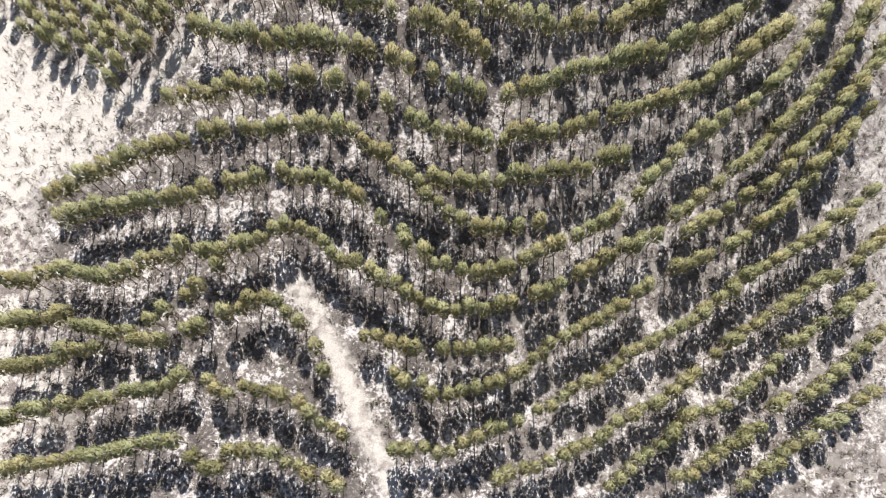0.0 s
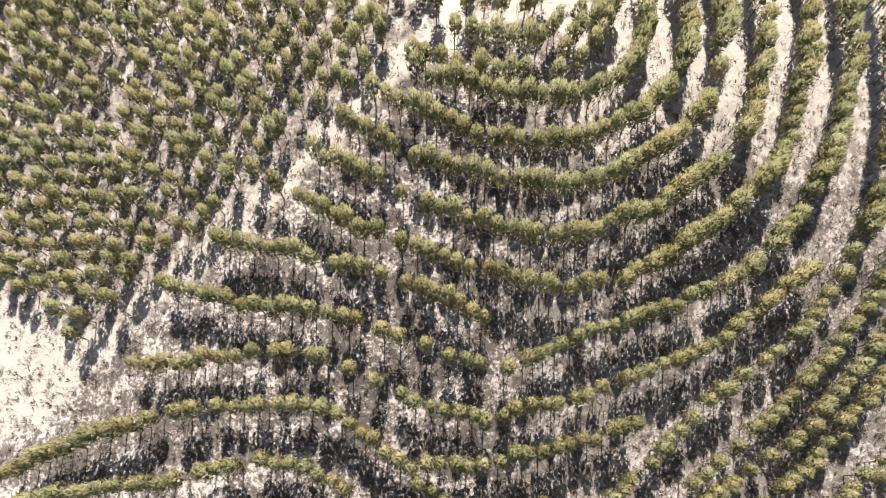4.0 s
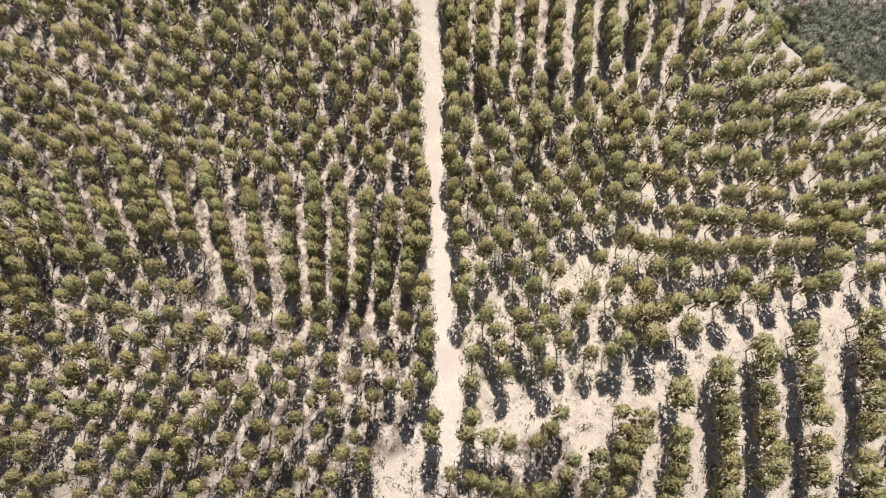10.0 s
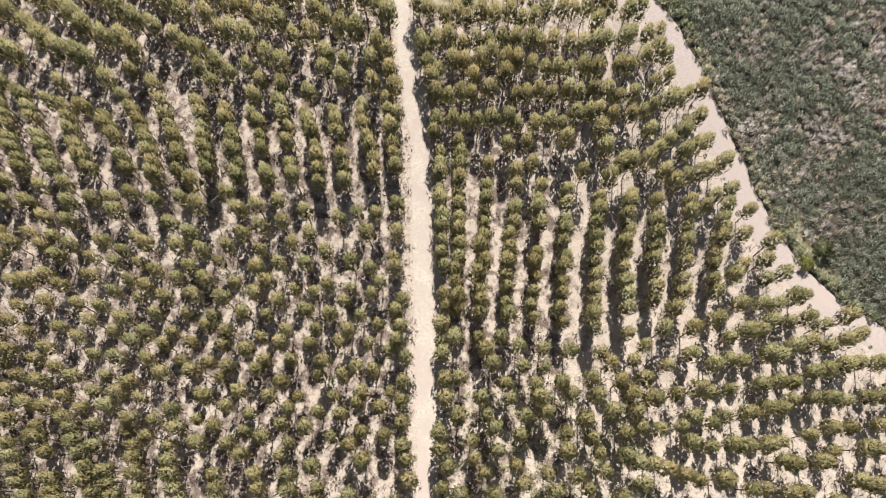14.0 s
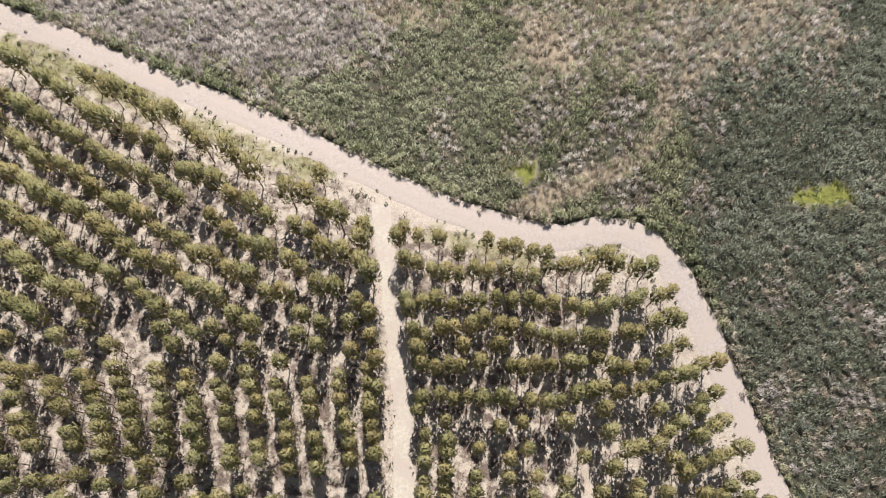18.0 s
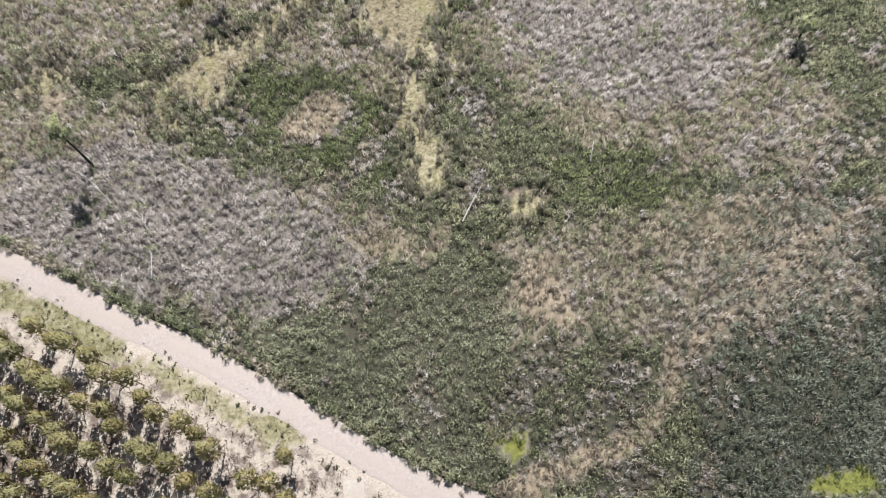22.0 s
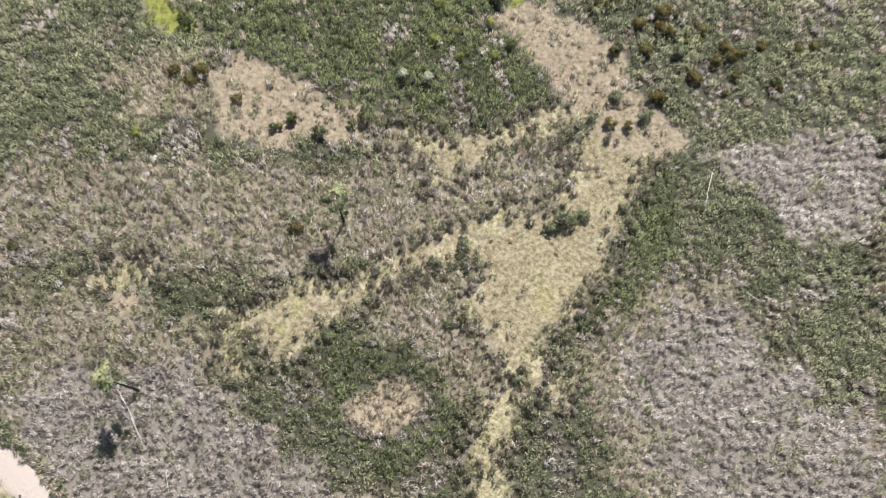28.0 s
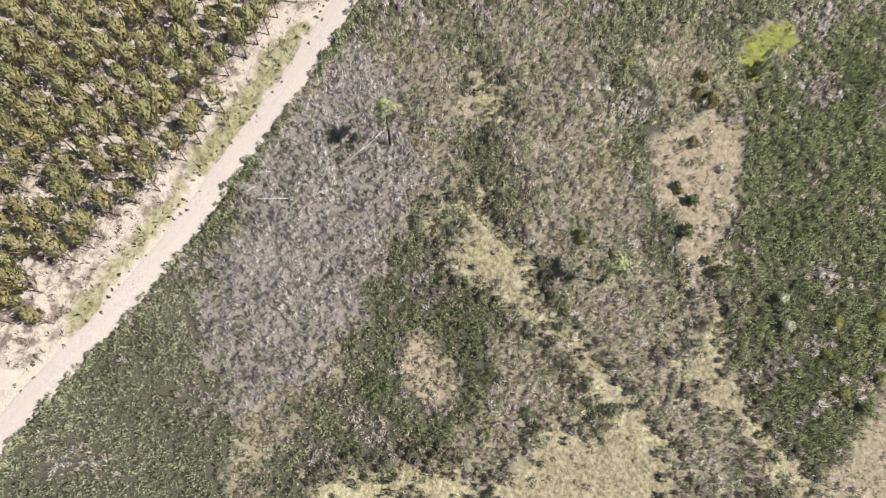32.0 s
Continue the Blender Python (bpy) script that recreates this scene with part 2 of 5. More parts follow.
# ---- plan ----
HILLS = [(-70, 20, -4.4), (-20, 20, 1.1), (30, 20, -9.7), (75, 20, -10.0), (-75, 75, -12.2), (-30, 70, 5.7), (17, 95, 13.3), (65, 75, -1.9), 
         (-70, 130, 2.9), (-25, 130, -5.8), (25, 135, -6.1), (70, 130, -4.2), (-60, 180, -3.7), (-10, 175, 5.9), (45, 180, -2.2), (-60, 230, 3.9), 
         (-15, 225, -4.9), (35, 225, 7.6), (80, 220, -2.1), (-60, 285, 4.0), (-10, 285, -8.9), (45, 285, 4.7)]


def height(x, y):
    """The ground's height at points x, y (arrays or numbers)."""
    x, y = np.asarray(x, float), np.asarray(y, float)
    z = np.zeros(np.broadcast(x, y).shape)
    for hx, hy, hz in HILLS:
        z = z + hz * np.exp(-((x - hx) ** 2 + (y - hy) ** 2) / (2 * 38.0**2))
    return z


def near_line(x, y, line):
    """The distance of points from a broken line."""
    best = np.full(np.shape(x), 1e9)
    for (ax, ay), (bx, by) in zip(line, line[1:]):
        dx, dy = bx - ax, by - ay
        u = np.clip(((x - ax) * dx + (y - ay) * dy) / (dx * dx + dy * dy), 0, 1)
        best = np.minimum(best, np.hypot(x - ax - u * dx, y - ay - u * dy))
    return best


def within(x, y, poly):
    """Which points lie in a polygon."""
    x, y = np.asarray(x, float), np.asarray(y, float)
    inside = np.zeros(x.shape, bool)
    for (ax, ay), (bx, by) in zip(poly, poly[1:] + poly[:1]):
        cross = (ay > y) != (by > y)
        inside ^= cross & (x < (bx - ax) * (y - ay) / (by - ay + 1e-12) + ax)
    return inside


def smooth(points, step):
    """A rounded line through points, with even steps."""
    p = [Vector((*q, 0)) for q in points]
    p = [2 * p[0] - p[1]] + p + [2 * p[-1] - p[-2]]
    out = []
    for a, b, c, d in zip(p, p[1:], p[2:], p[3:]):
        for k in range(8):
            u = k / 8
            out.append(0.5 * (2 * b + (c - a) * u + (2 * a - 5 * b + 4 * c - d) * u * u + (3 * b - a - 3 * c + d) * u**3))
    out.append(p[-2])
    q = np.array([v[:2] for v in out])
    s = np.r_[0, np.cumsum(np.hypot(*np.diff(q, axis=0).T))]
    at = np.linspace(0, s[-1], max(2, int(round(s[-1] / step)) + 1))
    return np.stack([np.interp(at, s, q[:, 0]), np.interp(at, s, q[:, 1])], 1)


ROAD = [(-160, 258), (-120, 240), (-92, 229.5), (-80, 226.5), (-70, 223), (-58, 219.5), (-46, 214.9), (-33, 210.6), (-20, 205.2), (-8, 199.6),
        (0, 196.5), (8, 194.4), (14, 193.7), (19, 195.0), (23, 194.8), (27, 192.4), (30, 188.4), (33, 183.2), (36, 176.6), (39, 170.4),
        (42, 163.5), (46, 157.5), (52, 151.6), (59, 147.5), (75, 138), (100, 124), (140, 105)]
PATHWAY = [(1.6, 90.5), (1.3, 98), (0.7, 106), (0, 116), (-1.0, 127), (-2.0, 138), (-3.0, 149), (-4.1, 162), (-5.0, 171), (-6.8, 181), (-8.4, 189),
           (-10.0, 197)]
CLEARING = [(-70, 72), (-61, 61), (-50, 57), (-45, 50), (-50, 44), (-66, 38), (-80, 50)]
LANE = [(1.5, 93.7), (-2.8, 90.1), (-6.3, 87.1), (-10.7, 81.6), (-15.2, 77.7), (-19.4, 74.6), (-23.7, 71.2), (-27.2, 67.8), (-30.7, 64.1), (-38.0, 59.0), (-41.5, 55.2), (-48.8, 49.6)]
BARE = [(-45.6, 92.3, 2.4), (-46.2, 84.1, 1.8), (-61, 148.9, 2.6), (-56.8, 146.1, 2.2), (17, 95, 1.5), (19, 88, 1.2)]
THIN = [(2.5, 98), (9, 98), (20, 103), (25, 118), (14, 124), (3, 121)]
TRACK = [(-19.5, 25.6), (-16.8, 21.2), (-13.6, 15.3), (-10.5, 8.2), (-7.4, 2.6), (-5.9, -1.5)]
WEST_1 = [(-7, 89), (-13, 83), (-20, 76), (-26, 70), (-32, 64), (-39, 57), (-51, 49), (-80, 30), (-125, 20), (-125, 100), (-62, 105), (-45, 105.5),
          (-27, 104.5), (-10, 104), (0, 104)]
JUNCTION = [(-5, 90), (1.5, 94), (9, 96.5), (17, 99), (31, 106.5), (40, 111), (53, 114), (64, 117), (85, 126)]
ROAD_LINE, PATH_LINE = smooth(ROAD, 1.0), smooth(PATHWAY, 1.0)
ROAD_SIDE = [(x, y) for x, y in ROAD]


def north_of_road(x, y):
    """Heathland: beyond the road."""
    return within(x, y, ROAD_SIDE + [(400, 90), (400, 700), (-400, 700), (-400, 330)])


ZONES = []


def zone(kind, poly):
    """A patch of ground cover with a crooked edge; later patches lie over earlier ones."""
    ZONES.append((kind, poly))


zone("mix", [(-65.8, 260.7), (-42.6, 272.5), (-22.2, 285.3), (-14, 286.9), (-11.4, 280.6), (-18.2, 276.3), (-24.9, 268.2), (-30.7, 266.1), (-38.6, 258.3), (-55.8, 250.9), (-75.7, 242.6), (-83.7, 254.5)])
zone("mix", [(-72.5, 237.6), (-60.6, 245.1), (-43.7, 243.8), (-35.6, 235.2), (-40.8, 225.2), (-58.9, 216.5)])
zone("mix", [(-32.2, 259), (-18, 268.1), (-11.8, 258), (-6.3, 256.4), (-10.8, 248.7), (-15.9, 252.7), (-26.8, 256.6)])
zone("mix", [(-31.7, 259.5), (-15.9, 268.4), (-9.6, 258.5), (-15.7, 255.2), (-29.1, 253.5)])
zone("mix", [(26.5, 235.6), (37.3, 237.8), (52.2, 236.4), (51.7, 224.3), (40.3, 220.5), (27.3, 220.6), (23.9, 227.6)])
zone("mix", [(25.8, 243), (48.2, 248.4), (47.8, 241.7), (30.6, 239.5)])
zone("mix", [(6.8, 228.4), (14.4, 228.2), (18.2, 217.8), (9.1, 214.3)])
zone("mix", [(-3.4, 261.7), (2.8, 276.5), (12.5, 281.4), (22.3, 269.4), (37.2, 270.2), (43, 255.9), (53.2, 251.2), (34, 239.8), (13, 246.4)])
zone("mix", [(-65, 229.6), (-63.5, 240.8), (-48.9, 240), (-24.5, 235.7), (-14.4, 232.3), (-7.5, 227.7), (-25.8, 232.7)])
zone("grey", [(-62.7, 232.7), (-52.5, 237.4), (-37.9, 233.4), (-28.5, 237.1), (-16.3, 229.7), (-6.9, 228.6), (-12.5, 224.2), (-17.8, 219), (-27.5, 219), (-37.5, 220.3), (-46.6, 220.9), (-56.2, 223.8)])
zone("grey", [(4.3, 266.1), (8.2, 273.9), (12.7, 277.9), (18.6, 274), (29.1, 270), (35.2, 267.7), (35.3, 259.3), (28.3, 253.1), (18.3, 251.8), (11.4, 255.2), (4.8, 261.2)])
zone("grey", [(4.1, 298.7), (13, 304.4), (25, 299.3), (26.4, 294.5), (19.5, 290), (12.4, 293.9)])
zone("grey", [(1.1, 296.7), (6.5, 299.9), (14, 306.2), (24.5, 308.9), (28.2, 294.7), (19.6, 294.8), (11.4, 297.1)])
zone("grey", [(2.2, 262.8), (5.5, 274.5), (12.7, 277.4), (18.5, 268.5), (34.9, 267.5), (36.6, 256.3), (31.5, 249.5), (20.2, 249.1), (9.7, 254.8)])
zone("grey", [(-64.3, 225.8), (-58.9, 233.0), (-48.7, 239.9), (-42.1, 239.7), (-36.8, 237.0), (-32.2, 236.5), (-27.6, 232.9), (-20.3, 232.0), (-15.3, 230.7), (-22.8, 214.8), (-35.3, 217.2), (-43.4, 216.9), (-53.8, 220.9)])
zone("mix", [(6.0, 229.7), (13.6, 230.3), (25.8, 234.8), (40.7, 236.7), (41.7, 224.6), (33.8, 216.7), (22.1, 216.8), (7.6, 216.8)])
zone("pink", [(7.2, 198.1), (11.1, 200.5), (14.9, 202.2), (20.3, 203.7), (22.6, 205.9), (25.8, 209.7), (26.8, 215.7), (29.8, 218.0), (34.7, 221.6), (37.5, 224.8), (41.2, 229.0), (48.1, 235.1), (55.0, 239.7), (56.0, 238.1), (49.1, 233.7), (42.4, 227.8), (38.7, 223.8), (35.7, 220.4), (30.8, 216.6), (28.8, 214.9), (28.0, 208.7), (24.4, 204.3), (21.3, 201.5), (15.9, 199.8), (13.1, 197.5), (9.8, 194.5)])
zone("pink", [(8.3, 226.3), (11.7, 228.0), (13.9, 223.3), (15.8, 219.5), (13.6, 216.7), (10.2, 218.3), (7.7, 219.4)])
zone("brown", [(25.8, 233.3), (33.9, 235.4), (42.1, 237.5), (39.9, 232.4), (36.5, 228.7), (29.2, 228.0), (23.8, 229.0)])
zone("brown", [(12.9, 248.8), (17.3, 249.4), (18.5, 243.4), (16.1, 241.7), (13.4, 244.7)])
zone("brown", [(28.0, 217.4), (30.2, 218.3), (30.9, 216.4), (28.6, 215.6)])
zone("grey", [(31.0, 241.8), (34.1, 244.2), (42.5, 247.9), (45.3, 247.4), (41.0, 244.0), (34.0, 241.2)])
zone("brown", [(-15.0, 229.5), (-9.0, 228.5), (-4.6, 228.2), (-0.6, 232.2), (-0.4, 229.2), (-4.3, 225.3), (-8.5, 224.9), (-13.9, 226.6)])
zone("straw", [(6.3, 235.7), (9.1, 237.4), (10.7, 233.7), (8.7, 232.0), (6.9, 232.7)])
zone("brown", [(11.7, 247.7), (15.5, 248.6), (17.8, 245.9), (16.4, 243.2), (13.4, 243.1)])
zone("brown", [(-15.6, 229.7), (-9.3, 228.9), (-9.7, 226), (-12.9, 227.4)])
zone("brown", [(-62.1, 261.7), (-51.2, 267.7), (-49.9, 263.8), (-54.1, 262.4)])
zone("brown", [(-77.5, 272.6), (-69.1, 278.1), (-62.1, 272), (-71.6, 266)])
zone("brown", [(-12.3, 227.9), (-8.1, 229), (-3.8, 228.6), (-7.7, 225.5)])
zone("turf", [(6.2, 235.6), (9.9, 236.5), (11.1, 233.6), (9.4, 231.5), (6.8, 231.8)])
zone("lime", [(6.5, 204), (9.5, 204.6), (11.3, 202.1), (9.7, 200.7), (7.3, 202.1)])
zone("lime", [(27.2, 297.3), (31.7, 296.3), (32.4, 294.4), (28.6, 293.5)])
zone("lime", [(44.6, 203.2), (50.1, 204.1), (53.4, 202.8), (53.4, 200.7), (43.9, 199.8)])
zone("lime", [(-27.4, 249.3), (-22.5, 249.5), (-21.5, 248.1), (-23.4, 247.4)])
zone("lime", [(-76.7, 278.9), (-81, 285.7), (-76, 287.8), (-73.7, 281.7)])
zone("lime", [(-77.6, 278.7), (-74.9, 283.2), (-68.9, 282.3), (-71.4, 278.9)])
zone("verge", [(-59, 216.1), (-51.8, 215.9), (-44.1, 213.4), (-41.4, 209.6), (-43.6, 208.2), (-49.2, 210.8), (-55.9, 212.4)])
zone("verge", [(-24.2, 203.7), (-20.3, 203.9), (-16.8, 201.1), (-19, 199.3), (-22.3, 201.3)])
zone("verge", [(14.5, 192.4), (18.9, 193.5), (22.6, 193.3), (19, 191.5)])
zone("verge", [(45.7, 164.3), (48.2, 163.6), (50.2, 160.8), (52.5, 157.5), (53.6, 155.9), (51.4, 154.1), (48.4, 158.1)])
zone("verge", [(-66.3, 216.8), (-65.4, 220.1), (-48.2, 213.7), (-43.7, 209.8), (-52.7, 211.4)])
zone("mix", [(-32.3, 284.4), (-25.3, 287.5), (-17.4, 290.6), (-9.3, 285.1), (-10.4, 280.5), (-17.6, 278.7), (-22.8, 275.3), (-30.7, 279.3), (-38.0, 276.2), (-43.7, 277.7)])
zone("mix", [(-30.0, 257.3), (-25.1, 264.1), (-20.8, 269.6), (-19.5, 266.3), (-18.7, 261.1), (-13.8, 261.0), (-9.9, 256.0), (-13.4, 252.2), (-20.9, 254.8), (-25.7, 255.1)])
zone("meadow", [(-18.7, 261.1), (-18.8, 269.4), (-20.3, 270.7), (-23.2, 268.3), (-24.9, 271.8), (-20.0, 277.5), (-16.1, 280.2), (-13.8, 279.7), (-13.1, 286.4), (-14.7, 290.1), (-14.7, 293.6), (-13.9, 298.6), (-7.3, 297.8), (-3.4, 295.2), (-3.5, 291.7), (-3.5, 286.4), (-4.3, 279.9), (-3.1, 276.5), (-4.8, 269.9), (-6.8, 263.4), (-5.5, 261.0), (-8.0, 257.5), (-10.3, 256.7), (-13.6, 261.4)])
zone("meadow", [(-45.7, 245.9), (-43.9, 249.1), (-39.8, 256.3), (-37.4, 256.8), (-33.5, 259.9), (-29.5, 266.5), (-25.2, 272.9), (-19.8, 278.3), (-18.8, 276.4), (-21.2, 269.8), (-26.2, 264.7), (-30.1, 260.7), (-30.4, 257.5), (-34.0, 251.8), (-36.1, 245.0), (-41.9, 247.1), (-42.0, 244.3)])
zone("turf", [(-44.6, 243.1), (-45.6, 245.5), (-44.3, 245.7), (-40.0, 242.4), (-40.5, 241.3)])
zone("turf", [(-48.4, 248.6), (-47.6, 249.4), (-44.2, 248.4), (-44.8, 247.1)])
zone("meadow", [(-39.8, 280.7), (-38.0, 283.8), (-32.1, 283.1), (-29.8, 287.1), (-24.3, 290.3), (-19.1, 296.3), (-17.2, 299.2), (-13.4, 298.7), (-18.1, 291.2), (-22.2, 287.3), (-25.3, 282.7), (-28.4, 279.9), (-29.4, 276.9), (-32.1, 277.5), (-32.5, 280.4)])
zone("straw", [(-34.9, 302.1), (-29.5, 310.8), (-25.3, 310.1), (-20.3, 310.7), (-13.8, 309.3), (-10.8, 304.6), (-4.4, 296.7), (-9.3, 293.8), (-16.2, 297.7), (-19.4, 296.5), (-23.4, 301.2), (-28.8, 303.0), (-32.0, 303.9)])
zone("straw", [(-64.3, 275.0), (-63.4, 282.2), (-56.4, 280.3), (-54.3, 282.9), (-49.1, 280.6), (-45.6, 282.4), (-42.3, 282.0), (-42.8, 276.9), (-47.3, 275.6), (-53.0, 269.7), (-59.2, 269.8)])
zone("turf", [(-49.9, 312.4), (-44.2, 313.8), (-40.0, 318.0), (-35.3, 319.9), (-32.7, 325.9), (-28.2, 324.4), (-29.8, 320.3), (-33.1, 316.7), (-30.4, 312.3), (-31.8, 307.1), (-34.2, 310.8), (-34.5, 313.8), (-38.0, 310.6), (-40.9, 312.3), (-45.8, 311.9)])
zone("lime", [(-31.8, 307.1), (-34.0, 310.7), (-33.1, 316.2), (-30.4, 312.4)])
zone("lime", [(-40.6, 312.5), (-39.9, 317.9), (-36.5, 318.3), (-38.1, 312.2)])
zone("turf", [(-63.1, 243.9), (-61.7, 248.3), (-56.2, 249.8), (-56.4, 246.7), (-60.2, 245.1)])
zone("straw", [(-60.3, 241.8), (-58.8, 244.9), (-56.2, 245.8), (-57.4, 241.4)])
zone("pink", [(-27.1, 243.6), (-25.4, 247.6), (-22.9, 250.6), (-18.0, 249.2), (-18.2, 245.9), (-24.2, 241.3)])
zone("meadow", [(-5.8, 261.1), (-8.8, 255.8), (-11.2, 250.2), (-10.2, 245.4), (-8.8, 242.8), (-5.0, 250.2), (-6.4, 254.5), (-5.5, 258.5)])
zone("turf", [(-9.5, 255.5), (-6.9, 254.8), (-7.8, 248.7), (-5.3, 245.9), (-2.1, 241.4), (-2.1, 235.4), (-5.8, 234.9), (-8.3, 240.0), (-9.2, 244.2), (-10.8, 248.3)])
zone("turf", [(-4.9, 259.8), (-2.3, 260.4), (-1.0, 255.4), (-3.0, 255.2)])
zone("turf", [(25.6, 308.9), (28.0, 308.9), (29.4, 300.3), (33.8, 296.7), (36.4, 290.5), (37.6, 284.4), (39.3, 277.9), (37.2, 277.8), (34.1, 285.0), (28.6, 287.4), (27.8, 292.0), (29.3, 294.8), (27.0, 300.3)])
zone("turf", [(-63.4, 245.8), (-56.6, 249.1), (-55.4, 247.6), (-60.1, 243.7), (-63.3, 243.2)])
zone("straw", [(-63.4, 280.0), (-54.7, 282.5), (-49.7, 280.4), (-43.5, 280.4), (-40.9, 279.1), (-47.0, 274.8), (-51.5, 274.4), (-57.7, 269.0), (-61.1, 270.9), (-63.4, 275.6)])
zone("straw", [(-34.7, 305.7), (-21.0, 306.2), (-12.1, 304.5), (-3.2, 301.5), (1.2, 298.9), (-2.7, 294.9), (-11.0, 294.2), (-17.4, 298.1), (-25.6, 301.6)])
TONES = [
    ("sage", [(2.7, 197.4), (-17.6, 207.3), (-13.9, 217.3), (-8.7, 225.3), (-1.3, 228.3), (5.1, 198.4)]),
    ("sage", [(-16.9, 222.7), (-7.1, 225.1), (7.3, 221.4), (7.9, 212.3), (-27.2, 208.8), (-25.7, 215.6)]),
    ("lush", [(-66.8, 281.0), (-79.2, 289.8), (-89.7, 309.6), (-64.3, 314.5), (-37.9, 306.0), (-32.8, 292.3), (-42.4, 284.4), (-61.1, 281.4)]),
    ("lush", [(-56.4, 280.3), (-47.1, 280.9), (-40.1, 280.9), (-31.2, 283.3), (-25.0, 290.7), (-19.8, 297.6), (-27.8, 303.3), (-32.7, 304.3), (-34.2, 308.9), (-43.3, 313.3), (-51.4, 312.3), (-63.9, 284.3)]),
    ("lush", [(-6.8, 263.4), (-2.9, 277.2), (-3.4, 281.1), (-2.2, 294.3), (1.5, 291.7), (3.9, 280.4), (5.7, 271.5), (-0.9, 258.3)]),
    ("lush", [(10.4, 240.6), (20.3, 243.5), (29.3, 241.7), (28.5, 233.6), (13.5, 233.2)]),
    ("lush", [(-35.9, 252.4), (-15.0, 256.1), (-9.7, 246.0), (-9.8, 234.6), (-25.9, 240.2), (-35.4, 242.3)]),
    ("lush", [(-44.5, 320.7), (-42.2, 335.7), (-30.2, 327.9), (-35.6, 321.1)]),
]
KINDS = ("heath", "grey", "brown", "straw", "turf", "lime", "pink", "verge", "mix", "meadow")


def cover(x, y):
    """The kind of ground cover (its place in KINDS) at points beyond the road; -1 on the plantation's side."""
    wx = 0.7 * np.sin(y * 0.8 + 2 * np.sin(x * 0.37)) + 0.45 * np.sin(y * 2.1 + x * 1.3) + 0.3 * np.sin(x * 3.1 - y * 2.3)
    wy = 0.7 * np.sin(x * 0.8 + 2 * np.sin(y * 0.41)) + 0.45 * np.sin(x * 2.3 - y * 1.1) + 0.3 * np.sin(y * 3.3 + x * 2.7)
    kind = np.where(north_of_road(x, y), 0, -1)
    for name, poly in ZONES:
        soft = 1.6 if name in ("grey", "brown", "mix") else 0.55
        inside = within(x + wx * soft, y + wy * soft, poly)
        kind[inside] = KINDS.index(name)
        if name == "meadow":
            rim = inside & (near_line(x + wx, y + wy, poly + poly[:1]) < 0.9 + 0.9 * np.sin(x * 0.5 + 1.3 * np.sin(y * 0.4)))
            kind[rim] = KINDS.index("turf")
    return kind


# ---- meshes ----
def shape(name, verts, faces, mat, smooth_shade=False, normals=None):
    """A mesh from arrays of corners and of triangles or quads."""
    me = bpy.data.meshes.new(name)
    verts, faces = np.asarray(verts, np.float32), np.asarray(faces, np.int32)
    n, k = faces.shape
    me.vertices.add(len(verts))
    me.vertices.foreach_set("co", verts.ravel())
    me.loops.add(n * k)
    me.loops.foreach_set("vertex_index", faces.ravel())
    me.polygons.add(n)
    me.polygons.foreach_set("loop_start", np.arange(0, n * k, k, dtype=np.int32))
    me.update(calc_edges=True)
    if smooth_shade:
        me.polygons.foreach_set("use_smooth", np.ones(n, bool))
    if normals is not None:
        me.polygons.foreach_set("use_smooth", np.ones(n, bool))
        me.normals_split_custom_set_from_vertices(np.asarray(normals, np.float32))
    me.materials.append(mat)
    return me


def merge(pieces):
    """Joins (corners, triangles) pieces."""
    vs, fs, at = [], [], 0
    for v, f in pieces:
        vs.append(v)
        fs.append(np.asarray(f) + at)
        at += len(v)
    return np.concatenate(vs), np.concatenate(fs)


def scatter(proto, places, turns, sizes, tall=None):
    """Copies of a (corners, faces) plant, joined into one pair of arrays."""
    v, f = proto
    c, s = np.cos(turns)[:, None], np.sin(turns)[:, None]
    k = sizes[:, None]
    h = k if tall is None else tall[:, None]
    x = (v[None, :, 0] * c - v[None, :, 1] * s) * k + places[:, 0:1]
    y = (v[None, :, 0] * s + v[None, :, 1] * c) * k + places[:, 1:2]
    z = v[None, :, 2] * h + places[:, 2:3]
    out = np.stack([x, y, z], -1).reshape(-1, 3)
    faces = (f[None] + (np.arange(len(places)) * len(v))[:, None, None]).reshape(-1, f.shape[1])
    return out, faces


def limb(points, radii, sides=6):
    """A tapered round limb through points, as quads made of two triangles."""
    rings, faces = [], []
    for i, (p, r) in enumerate(zip(points, radii)):
        a = Vector(points[min(i + 1, len(points) - 1)]) - Vector(points[max(i - 1, 0)])
        q = a.to_track_quat("Z", "X")
        for k in range(sides):
            w = 2 * math.pi * k / sides
            rings.append(Vector(p) + q @ Vector((r * math.cos(w), r * math.sin(w), 0)))
    for i in range(len(points) - 1):
        for k in range(sides):
            a, b = i * sides + k, i * sides + (k + 1) % sides
            faces += [(a, b, b + sides), (a, b + sides, a + sides)]
    return np.array([tuple(v) for v in rings]), np.array(faces)


